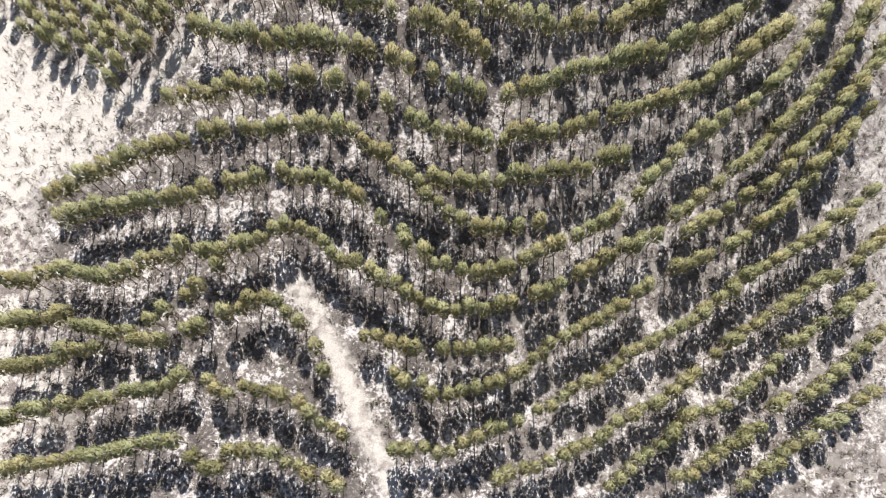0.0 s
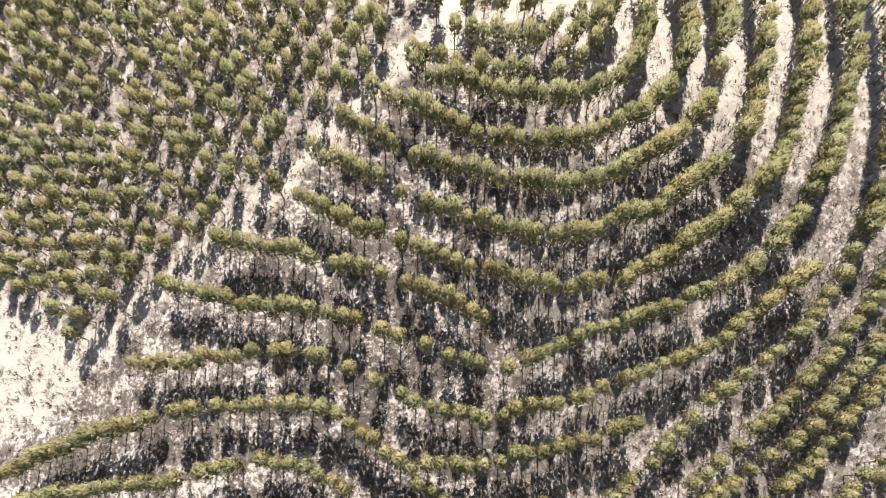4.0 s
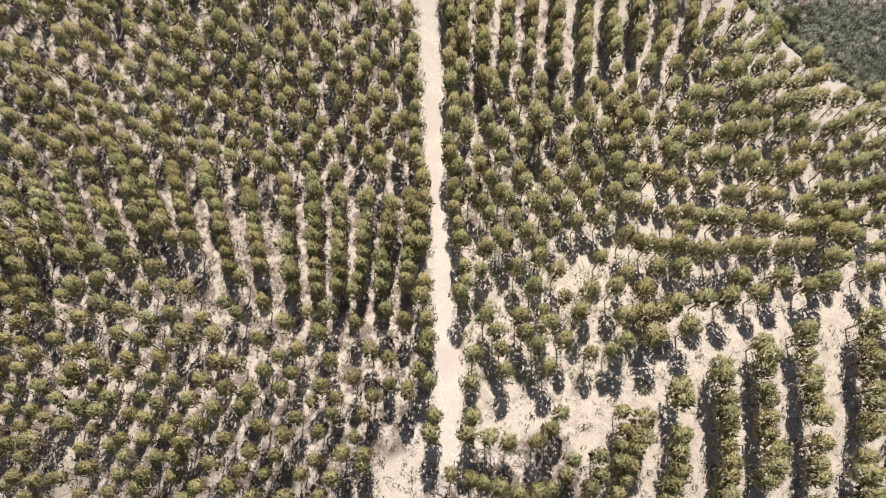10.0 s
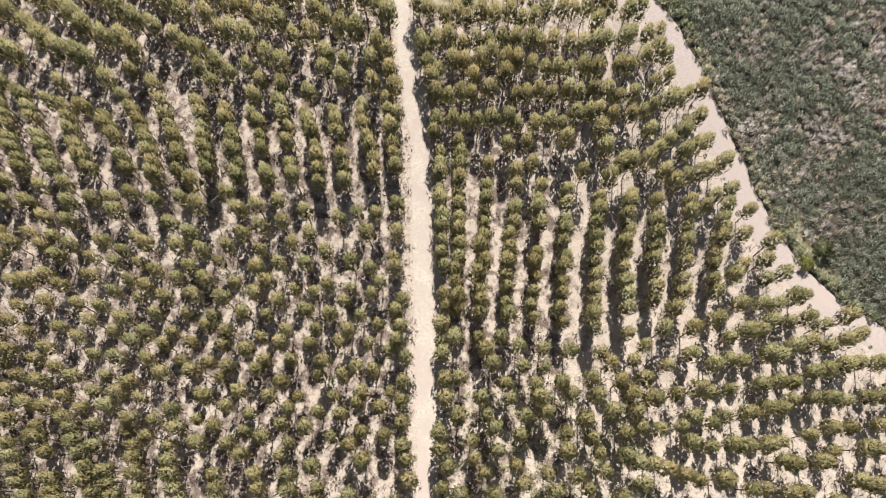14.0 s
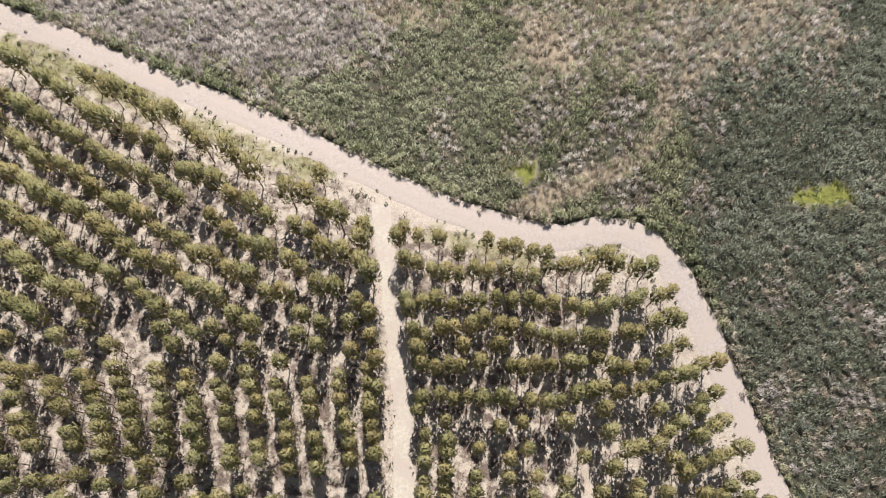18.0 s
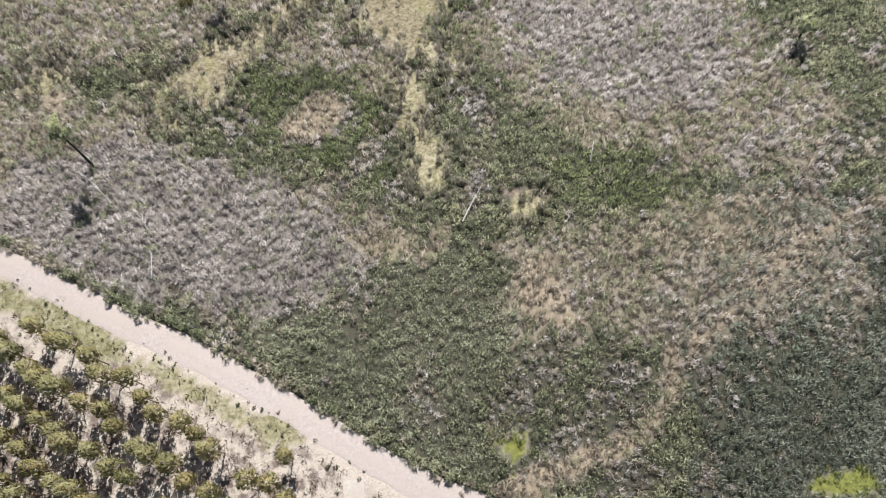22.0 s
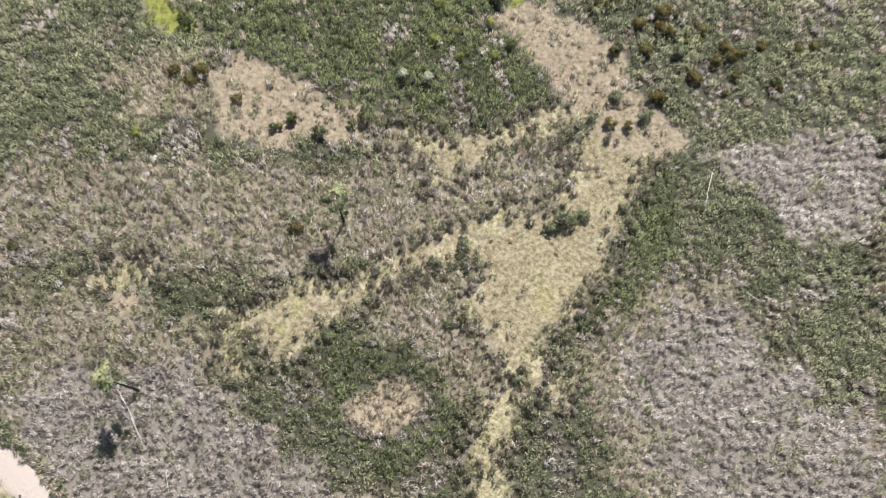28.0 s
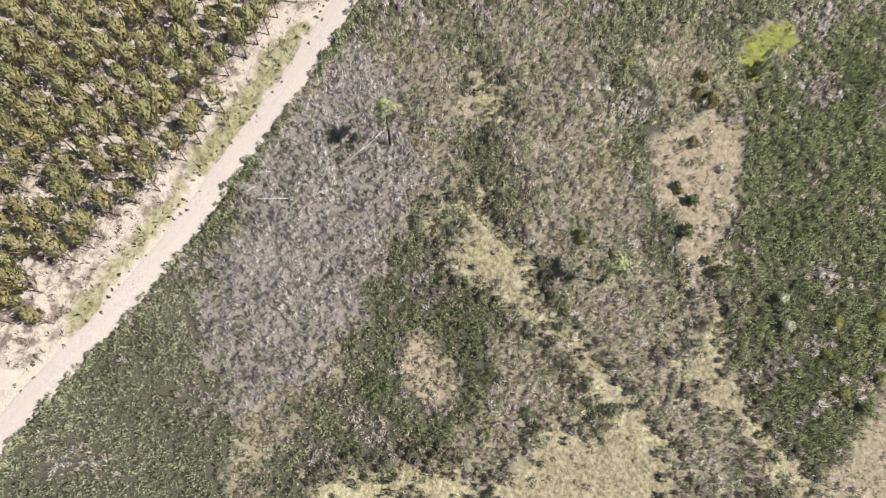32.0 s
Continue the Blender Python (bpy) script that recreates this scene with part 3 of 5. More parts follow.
def blades(centres, size, rng, upward=0.8, slim=0.3, out=None):
    """A pointed blade (one triangle) at each centre."""
    n = len(centres)
    d = rng.normal(size=(n, 3)) * 0.7 + (0 if out is None else out)
    d[:, 2] = np.abs(d[:, 2]) + upward
    d /= np.linalg.norm(d, axis=1)[:, None]
    side = np.cross(d, rng.normal(size=(n, 3)))
    side /= np.linalg.norm(side, axis=1)[:, None]
    s = (size * rng.uniform(0.6, 1.4, n))[:, None]
    v = np.stack([centres - d * s * 0.5 - side * s * slim * 0.5, centres - d * s * 0.5 + side * s * slim * 0.5, centres + d * s * 0.5], 1)
    return v.reshape(-1, 3), np.arange(3 * n).reshape(-1, 3)


# ---- plants ----
def clumps(centres, out, size, rng, tall=1.0):
    """Soft, uneven needle clumps (eight-sided) that point up and outwards."""
    n = len(centres)
    d = out + np.array([0, 0, 0.9]) + rng.normal(0, 0.25, (n, 3))
    d /= np.linalg.norm(d, axis=1)[:, None]
    a = np.cross(d, rng.normal(size=(n, 3)))
    a /= np.linalg.norm(a, axis=1)[:, None]
    b = np.cross(d, a)
    s = (size * rng.uniform(0.75, 1.25, n))[:, None]
    j = lambda lo, hi: rng.uniform(lo, hi, (n, 1))
    pts = [centres + d * s * j(0.8, 1.15) * tall, centres - d * s * j(0.4, 0.7) * tall]
    pts += [centres + (a * c + b * e) * s * j(0.5, 0.95) + d * s * rng.normal(0, 0.12, (n, 1)) for c, e in ((1, 0), (0, 1), (-1, 0), (0, -1))]
    v = np.stack(pts, 1).reshape(-1, 3)
    i = np.arange(n)[:, None] * 6
    return v, np.concatenate([i + [f] for f in ((0, 2, 3), (0, 3, 4), (0, 4, 5), (0, 5, 2), (1, 3, 2), (1, 4, 3), (1, 5, 4), (1, 2, 5))])


def pine_parts(seed):
    """A young plantation pine: (trunk and limbs), (feathery needle crown), (dead lower twigs)."""
    r = np.random.default_rng(seed)
    tall, low = 9.3, r.uniform(3.7, 4.5)
    lean = r.normal(0, 0.12, 2)
    axis = [(lean[0] * u, lean[1] * u, u * tall) for u in (0, 0.4, 0.75, 0.97)]
    wood = [limb(axis, (0.085, 0.065, 0.04, 0.012), 4)]

    def girth(u):
        return 1.14 * np.sin(math.pi * (0.24 + 0.69 * u)) ** 0.8

    n = 18
    u = 0.9 * (np.arange(n) + r.uniform(0.1, 0.9, n)) / n
    turn = np.arange(n) * 2.4 + r.uniform(-0.5, 0.5, n)
    out = np.stack([np.cos(turn), np.sin(turn), 0 * turn], 1)
    reach = girth(u) * r.uniform(0.25, 0.72, n) * (1 + 0.2 * np.sin(2 * turn + seed))
    at = out * reach[:, None] + np.stack([lean[0] * u, lean[1] * u, low + (tall - 0.6 - low) * u], 1)
    core = clumps(at, out * 0.3, 0.38 - 0.1 * u, r, 1.6)
    m = 310
    v, w = r.uniform(0, 1, m) ** 0.8, r.uniform(0, 6.28, m)
    way = np.stack([np.cos(w), np.sin(w), 0 * w], 1)
    far = girth(v) * r.uniform(0.35, 1.0, m) ** 0.5 * (1 + 0.15 * np.sin(3 * w + 5 * v + seed))
    tips = way * far[:, None] + np.stack([lean[0] * v, lean[1] * v, low + (tall - 0.25 - low) * v], 1)
    for k in (0, 3, 6):
        wood.append(limb([Vector((0, 0, at[k][2] - 0.5)), Vector(at[k])], (0.02, 0.008), 3))
    b, z, q = r.uniform(0, 6.28, 40), r.uniform(1.4, low + 0.6, 40), r.uniform(0.15, 0.85, 40)
    spoke = np.stack([np.cos(b), np.sin(b), 0 * b], 1)
    dead = blades(spoke * q[:, None] + np.stack([0 * b, 0 * b, z], 1), 0.7, r, 0.2, 0.12, spoke)
    verts, faces = merge([core, blades(tips, 0.75, r, 2.0, 0.2, way * (0.9 - 0.5 * v)[:, None])])
    return merge(wood), (verts, *rounded(verts, faces, low + 0.3 * (tall - low), 0.6 * (tall - low), 1.3, r, 0.15)), dead


def rounded(verts, faces, mid, tall, wide, r, loose=0.32):
    """Turns the needles' faces outwards and softens their shading: (faces, normals)."""
    out = (verts - np.array([0, 0, mid])) / np.array([wide, wide, tall])
    out /= np.linalg.norm(out, axis=1)[:, None] + 1e-6
    out += r.normal(0, loose, out.shape)
    out /= np.linalg.norm(out, axis=1)[:, None] + 1e-6
    a, b, c = (verts[faces[:, k]] for k in range(3))
    turned = (np.cross(b - a, c - a) * (out[faces[:, 0]] + out[faces[:, 1]] + out[faces[:, 2]])).sum(1) < 0
    faces = np.where(turned[:, None], faces[:, ::-1], faces)
    return faces, out


def shrub(seed, count, wide, tall, leaf, slim=0.35, upward=0.8):
    """A low mound of pointed leaves that lean outwards."""
    r = np.random.default_rng(seed)
    a = r.uniform(0, 2 * math.pi, count)
    q = np.sqrt(r.uniform(0, 1, count))
    top = tall * np.sqrt(np.clip(1 - (q * 0.92) ** 2, 0, 1)) * r.uniform(0.5, 1.0, count)
    way = np.stack([np.cos(a) * q, np.sin(a) * q, 0 * a], 1)
    verts, faces = blades(way * (wide / 2) + np.stack([0 * a, 0 * a, top], 1), leaf, r, upward, slim, way * 0.8)
    return (verts, *rounded(verts, faces, -tall * 0.3, tall, wide * 0.7, r, 0.25))


# ---- ground, road, path ----
def spaced(lo, hi, step, far):
    inner = np.arange(lo, hi + step / 2, step)
    out = np.array([4, 10, 25, 60, 130, 300, 700, 1500, 3000]) * 1.0
    return np.r_[lo - out[::-1], inner, hi + out]


def build_ground():
    xs, ys = spaced(-125, 115, 1.0, 0), spaced(-40, 360, 1.0, 0)
    gx, gy = np.meshgrid(xs, ys)
    x, y = gx.ravel(), gy.ravel()
    r = np.random.default_rng(5)
    road, path = near_line(x, y, [tuple(p) for p in ROAD_LINE[::4]]), near_line(x, y, [tuple(p) for p in PATH_LINE[::4]])
    rough = r.normal(0, 0.05, x.shape) + 0.12 * np.sin(x * 0.9 + 2 * np.sin(y * 0.37)) * np.sin(y * 0.8 + 2 * np.sin(x * 0.31))
    z = height(x, y) + rough * np.clip((np.minimum(road - 3.2, path - 2.2)) / 2, 0, 1)
    nx = len(xs)
    i = (np.arange(len(ys) - 1)[:, None] * nx + np.arange(nx - 1)[None]).ravel()
    me = shape("ground", np.stack([x, y, z], 1), np.stack([i, i + 1, i + nx + 1, i + nx], 1), MAT_GROUND, True)
    kind = cover(x, y)
    wob = 1.3 * np.sin(x * 0.6 + np.sin(y * 0.5) * 2) + 1.1 * np.sin(y * 0.7 + np.sin(x * 0.45) * 2)
    sand = np.clip(1.2 - (np.minimum(road - np.where(x > 0, 1.9, 2.8), np.minimum(path - 1.0 - 1.1 * np.clip(1 - np.abs(y - 152) / 20, 0, 1), np.minimum(near_line(x, y, JUNCTION), near_line(x, y, TRACK) + 1.0) - 0.6)) + 0.4 * wob) / 1.3, 0, 1)
    lane = near_line(x, y, LANE) + 0.5 * wob - 1.0
    sand = np.maximum(sand, np.clip(1.2 - lane / 1.2, 0, 1))
    sand = np.maximum(sand, 0.95 * within(x + wob, y + wob, CLEARING))
    sand = np.maximum(sand, 0.65 * within(x + wob, y + wob, THIN))
    for bx, by, br in BARE:
        sand = np.maximum(sand, np.clip(1.3 - (np.hypot(x - bx, y - by) + 0.4 * wob) / br, 0, 1))
    sand = np.maximum(sand, 0.75 * ((x > 16) & (x < 72)) * np.clip((y - 74 - 0.1 * x) / 8, 0, 1))
    sand = np.maximum(sand, (x < -24) * np.clip(1 - np.abs(road - 7.0 + 0.35 * wob) / 1.5, 0, 1))
    sand[kind >= 0] = 0
    # litter mask, strongest on the hill where shade between rows is painted in
    shaded_litter = np.clip(1.15 - np.clip(y - 92, 0, 99) / 6, 0, 1) * np.clip((x + 50 + 0.3 * y) / 6, 0, 1) * 0.9 * ~within(x, y, CLEARING) * np.where((x > 16) & (y > 76), 0.15, np.where(x > 8, 0.75, 1.0))
    shaded_litter *= np.where(within(x, y, WEST_1), 0.5, 1.0)
    shaded_litter = np.maximum(shaded_litter, 0.08 * ((x < -2.5) & (y > 104)) * np.clip((x + 95) / 20, 0, 1)) * np.clip((72 - x) / 12, 0, 1)
    shaded_litter *= np.clip(near_line(x, y, TRACK) - 1.0, 0, 1)
    bank = (kind < 0) & (road > 2.7) & (road < np.where(x < -24, 5.0, 4.4)) & (x < 14) & (np.sin(x * 0.23 + 1.3) + np.sin(y * 0.31) + r.normal(0, 0.3, x.shape) > 0.1)
    layers = (("litter_shade", shaded_litter), ("open_sand", sand), ("meadow", (kind == 9) * 1.0), ("turf", (kind == 4) + 0.6 * (kind == 7) + 0.7 * bank), ("straw", np.isin(kind, (3, 6)) * 1.0), ("lime", (kind == 5) + 0.3 * (kind == 7) + 0.25 * bank),
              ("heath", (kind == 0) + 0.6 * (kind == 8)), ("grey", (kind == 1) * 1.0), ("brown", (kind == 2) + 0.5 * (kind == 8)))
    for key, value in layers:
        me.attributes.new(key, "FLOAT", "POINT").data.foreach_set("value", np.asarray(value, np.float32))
    tagged(new("ground", me), "pale sandy ground with brown needle litter and painted-in shade", "ground", kind="structure")


def build_strip(name, line, half, lift, mat, label, seed):
    r = np.random.default_rng(seed)
    d = np.gradient(line, axis=0)
    d /= np.hypot(d[:, 0], d[:, 1])[:, None]
    side = np.stack([-d[:, 1], d[:, 0]], 1)
    cols = np.linspace(-1, 1, 9)
    ragged = 1 + 0.07 * np.sin(np.arange(len(line)) * 0.9) + r.normal(0, 0.035, len(line))
    p = line[:, None] + side[:, None] * (cols[None, :, None] * half * np.where(np.abs(cols) > 0.9, ragged[:, None], 1.0)[..., None])
    z = height(p[..., 0], p[..., 1]) + lift - 0.05 * (np.abs(np.abs(cols) - 0.45) < 0.2)[None] - (np.abs(cols) > 0.99) * (lift + 0.03)
    v = np.concatenate([p, z[..., None]], -1).reshape(-1, 3)
    i = (np.arange(len(line) - 1)[:, None] * 9 + np.arange(8)[None]).ravel()
    tagged(new(name, shape(name, v, np.stack([i, i + 9, i + 10, i + 1], 1), mat, True)), label, name, kind="structure")


build_ground()
build_strip("road", ROAD_LINE, 1.95, 0.09, MAT_ROAD, "pale sand road with faint wheel ruts", 2)
build_strip("pathway", PATH_LINE, 1.3, 0.08, MAT_PATH, "straight sandy path between the pine rows", 3)

# ---- plantation ----
TREES = []
rng = np.random.default_rng(11)


def contour_row(points, step=1.75):
    """A row of pines that follows the hill's contour."""
    first, last = Vector(points[0]), Vector(points[-1])
    for spot, back in ((0, Vector(points[0]) - Vector(points[1])), (len(points), Vector(points[-1]) - Vector(points[-2]))):
        end = last if spot else first
        away = float(near_line(np.array([end.x]), np.array([end.y]), JUNCTION)[0])
        if 3.5 < away < 9:
            points = points[:spot] + [tuple(end + back.normalized() * (away - 2.4))] + points[spot:]
    line = smooth(points, step)
    for x, y in line:
        if rng.random() > 0.03:
            TREES.append((x + rng.normal(0, 0.22), y + rng.normal(0, 0.22)))


def clear(x, y):
    return (near_line(x, y, PATHWAY) > 1.6 + 0.9 * np.clip(1 - np.abs(y - 152) / 20, 0, 1)) & (near_line(x, y, ROAD) > np.select([np.asarray(x) < -26, np.asarray(x) < -4, np.asarray(x) < 10], [4.9, 4.6, 4.2], np.where(np.asarray(x) > 38, 2.4, 3.3)))


def block(poly, angle, gap, step, jitter, bow=0.0, miss=0.05):
    """A block of straight or slightly bowed pine rows."""
    cx, cy = np.mean(poly, axis=0)
    c, s = math.cos(radians(angle)), math.sin(radians(angle))
    for v in np.arange(-90, 90, gap):
        u = np.arange(-110, 110, step) + rng.uniform(0, step)
        w = v + bow * (u / 40) ** 2
        x = cx + c * u - s * w + rng.normal(0, jitter, u.shape)
        y = cy + s * u + c * w + rng.normal(0, jitter, u.shape)
        keep = within(x, y, poly) & (rng.random(u.shape) > miss) & clear(x, y)
        TREES.extend(zip(x[keep], y[keep]))


def fan(guides, gap, step, jitter, miss=0.04, gaps=True):
    """Rows midway between the open lanes (or from each guide row to the next)."""
    lines = [smooth(g, 0.5) for g in guides]
    for a, b in zip(lines, lines[1:]):
        u = np.linspace(0, 1, 40)
        p, q = (np.stack([np.interp(u, np.linspace(0, 1, len(k)), k[:, i]) for i in (0, 1)], 1) for k in (a, b))
        way = np.gradient(p, axis=0)
        way /= np.hypot(way[:, 0], way[:, 1])[:, None]
        rows = max(1, round(float(np.abs((p - q)[:, 0] * way[:, 1] - (p - q)[:, 1] * way[:, 0]).mean()) / gap))
        for k in range(rows):
            line = p + (q - p) * ((k + 0.5) / rows if gaps else k / rows)
            s = np.r_[0, np.cumsum(np.hypot(*np.diff(line, axis=0).T))]
            at = np.arange(rng.uniform(0, step), s[-1], step)
            x = np.interp(at, s, line[:, 0]) + rng.normal(0, jitter, at.shape)
            y = np.interp(at, s, line[:, 1]) + rng.normal(0, jitter, at.shape)
            keep = clear(x, y) & (rng.random(at.shape) > miss)
            TREES.extend(zip(x[keep], y[keep]))


contour_row([(-3.9, 85.3), (-1.2, 83.9), (2.8, 82.8), (6.8, 81.8), (11.4, 81.0), (16.1, 81.4), (20.3, 83.2), (23.5, 86.0), (25.5, 89.4), (26.6, 94.2), (26.9, 98.3)])
contour_row([(-9.2, 82.6), (-5.8, 81.1), (-2.4, 79.2), (1.5, 77.2), (6.1, 75.8), (11.4, 75.2), (17.4, 76.4), (23.0, 79.2), (27.0, 82.3), (29.6, 85.1), (31.8, 90.1), (32.7, 95.7), (32.6, 101.6)])
contour_row([(-11.7, 78.5), (-6.3, 75.4), (-1.0, 72.7), (4.9, 71.6), (10.1, 70.5), (15.4, 70.4), (20.8, 72.5), (26.4, 75.6), (30.8, 78.8), (34.3, 83.1), (36.4, 88.4), (37.3, 95.5), (37.9, 103.3)])
contour_row([(-17.0, 75.7), (-12.8, 73.5), (-8.1, 70.8), (-3.5, 68.3), (1.7, 66.6), (6.2, 65.5), (11.5, 64.4), (17.5, 65.0), (22.9, 67.0), (28.6, 69.9), (33.7, 73.5), (37.9, 77.7), (40.8, 82.3), (42.3, 89.8), (43.8, 98.0), (44.0, 106.0)])
contour_row([(-20.2, 70.7), (-15.3, 68.0), (-9.9, 65.1), (-4.7, 63.2), (0.5, 61.6), (5.0, 60.3), (10.2, 58.9), (16.2, 58.8), (21.7, 59.9), (27.2, 62.4), (32.2, 65.5), (37.4, 69.1), (42.0, 74.1), (45.3, 79.2), (47.4, 85.9), (49.5, 93.8), (51.6, 101.7), (52.4, 108.1)])
contour_row([(-27.3, 64.4), (-23.5, 63.4), (-18.5, 62.5), (-14.3, 61.2), (-10.2, 60.1), (-6.1, 59.0), (-2.0, 57.8), (2.0, 56.2), (5.4, 54.7)])
contour_row([(-33.7, 59.2), (-26.1, 56.9), (-21.1, 55.7), (-16.9, 55.9), (-12.1, 54.8), (-8.1, 53.5), (-4.0, 52.2), (-0.7, 51.1), (3.4, 49.6), (7.5, 49.4), (11.7, 50.5), (15.9, 52.5), (20.2, 53.8), (26.1, 56.0), (32.9, 58.8), (39.2, 62.3), (45.6, 68.4), (49.9, 74.6), (52.8, 81.0), (55.2, 87.7), (56.8, 93.0)])
contour_row([(-36.7, 49.5), (-30.8, 49.6), (-25.8, 50.1), (-20.9, 50.6), (-16.8, 50.6), (-12.7, 49.5), (-8.7, 47.6), (-5.3, 46.2), (-1.3, 44.6), (2.7, 43.6), (6.8, 43.5), (11.7, 44.7), (16.7, 45.9), (22.5, 48.0), (27.7, 50.1), (31.9, 51.6), (37.0, 54.6), (40.9, 57.6), (44.8, 60.6), (48.5, 62.9)])
contour_row([(-52.7, 36.6), (-47.5, 39.0), (-40.7, 41.4), (-34.8, 42.9), (-29.6, 43.8), (-24.5, 44.3), (-18.8, 44.5), (-13.8, 44.1), (-10.3, 42.4), (-6.8, 39.8), (-3.9, 37.4), (-1.1, 35.1), (1.7, 33.2), (6.0, 32.3), (9.6, 32.8), (12.6, 33.3)])
contour_row([(-3.2, 37.8), (1.0, 37.8), (6.0, 38.2), (11.1, 39.2), (14.8, 40.1), (19.4, 41.3), (24.0, 42.8)])
contour_row([(-49.9, 33.3), (-44.7, 34.4), (-38.0, 35.5), (-32.1, 36.0), (-27.8, 37.0), (-23.5, 37.8), (-19.3, 38.1), (-15.1, 37.4), (-11.6, 35.7), (-8.4, 33.3), (-5.6, 30.9), (-2.8, 28.6), (0.3, 27.0), (4.6, 26.6), (8.9, 27.5), (13.3, 29.7), (17.9, 32.3), (21.7, 34.5), (25.6, 37.6), (29.6, 41.7), (33.6, 45.6), (38.4, 48.6)])
contour_row([(-56.7, 24.7), (-49.9, 26.0), (-42.9, 25.1), (-37.8, 26.8), (-32.8, 28.6), (-27.6, 27.9), (-24.1, 29.8), (-20.2, 31.5), (-17.3, 30.8), (-14.0, 27.9), (-9.7, 25.9), (-6.1, 24.2), (-2.5, 22.2), (1.8, 21.7), (7.0, 22.3), (12.2, 24.1), (16.9, 26.2), (20.8, 29.1), (26.5, 31.8), (31.5, 35.6)])
contour_row([(-9.8, 18.1), (-5.8, 16.9), (-1.7, 16.5), (4.5, 16.6), (8.4, 17.2)])
contour_row([(-56.3, 19.3), (-48.9, 20.0), (-41.1, 17.8), (-36.3, 19.9), (-32.3, 22.7), (-28.2, 26.3)])
contour_row([(-55.1, 13.6), (-49.4, 14.3), (-44.5, 16.0), (-39.6, 17.1), (-34.6, 17.0), (-30.4, 18.4), (-26.4, 20.9), (-22.3, 22.4), (-18.6, 20.0), (-16.4, 17.2), (-14.2, 13.8)])
contour_row([(-53.8, 7.4), (-48.3, 8.4), (-42.8, 9.4), (-38.0, 10.5), (-34.0, 11.5), (-30.0, 12.9), (-27.0, 10.8), (-23.0, 11.2), (-19.5, 10.3), (-15.3, 7.6), (-11.8, 5.7)])
contour_row([(-52.5, 1.4), (-47.1, 2.1), (-41.8, 3.1), (-36.5, 4.1), (-32.5, 4.8), (-28.2, 1.6), (-24.4, 3.6), (-21.1, 3.6), (-17.0, 1.7), (-12.2, -0.2)])
contour_row([(-5.9, 13.3), (-1.7, 11.3), (3.3, 11.5), (8.4, 13.0), (12.1, 16.1), (16.7, 19.2), (22.3, 22.5), (28.0, 26.2), (33.9, 29.6), (40.7, 33.1), (47.5, 37.8), (51.8, 42.7), (56.0, 46.8), (61.1, 52.4)])
contour_row([(-5.7, 4.4), (-0.2, 3.8), (6.1, 6.7), (11.2, 8.5), (18.1, 12.7), (22.0, 15.0), (26.9, 18.2), (31.9, 20.7), (37.0, 24.0), (42.2, 28.2), (47.4, 31.1), (52.5, 34.1), (56.8, 37.4), (61.0, 40.6)])
contour_row([(6.7, 0.6), (12.5, 2.7), (18.5, 5.5), (24.0, 8.5), (29.7, 11.6), (34.8, 15.5), (40.0, 19.5), (46.9, 23.6), (53.0, 27.8), (58.1, 31.0), (62.4, 34.3)])
contour_row([(21.1, 0.0), (26.7, 4.2), (32.6, 8.7), (37.5, 10.3), (42.7, 14.2), (48.1, 18.9), (54.2, 23.0), (59.5, 27.1)])
contour_row([(30.1, 0.8), (36.7, 4.4), (41.9, 8.1), (47.3, 12.0), (52.2, 13.6), (57.7, 18.3), (61.9, 21.5)])
contour_row([(39.2, 0.1), (46.2, 5.2), (52.3, 9.0), (58.2, 12.1)])
contour_row([(41.8, 51.1), (47.3, 55.8), (52.1, 61.7), (56.3, 67.8), (59.0, 73.9)])
WEST_2_GAPS = [
    [(-69.0, 125.3), (-65.2, 119.6), (-62.0, 114.6)],
    [(-64.3, 125.5), (-60.5, 119.7), (-57.2, 114.7)],
    [(-60.3, 125.6), (-56.9, 119.8), (-53.6, 114.8)],
    [(-56.6, 125.7), (-53.7, 121.2), (-50.4, 116.4)],
    [(-53.4, 127.4), (-50.8, 122.6), (-47.3, 116.8)],
    [(-50.4, 130.0), (-47.6, 124.3), (-43.8, 117.2)],
    [(-46.8, 131.3), (-43.7, 125.6), (-39.2, 118.0)],
    [(-43.3, 131.8), (-40.1, 126.4), (-35.9, 118.4)],
    [(-39.1, 127.7), (-36.3, 122.4), (-33.2, 116.5)],
    [(-35.2, 131.9), (-32.1, 124.8), (-28.4, 115.3)],
    [(-28.8, 126.9), (-26.4, 120.0), (-23.3, 111.5)],
    [(-22.6, 126.5), (-21.1, 118.4), (-19.6, 111.6)],
    [(-18.8, 126.6), (-17.5, 118.5), (-16.0, 110.9)],
    [(-15.3, 126.6), (-14.3, 116.9), (-13.5, 110.9)],
    [(-8.0, 125.0), (-8.4, 117.0), (-8.9, 111.0)],
    [(-3.2, 125.2), (-2.8, 117.1), (-2.4, 111.1)],
]
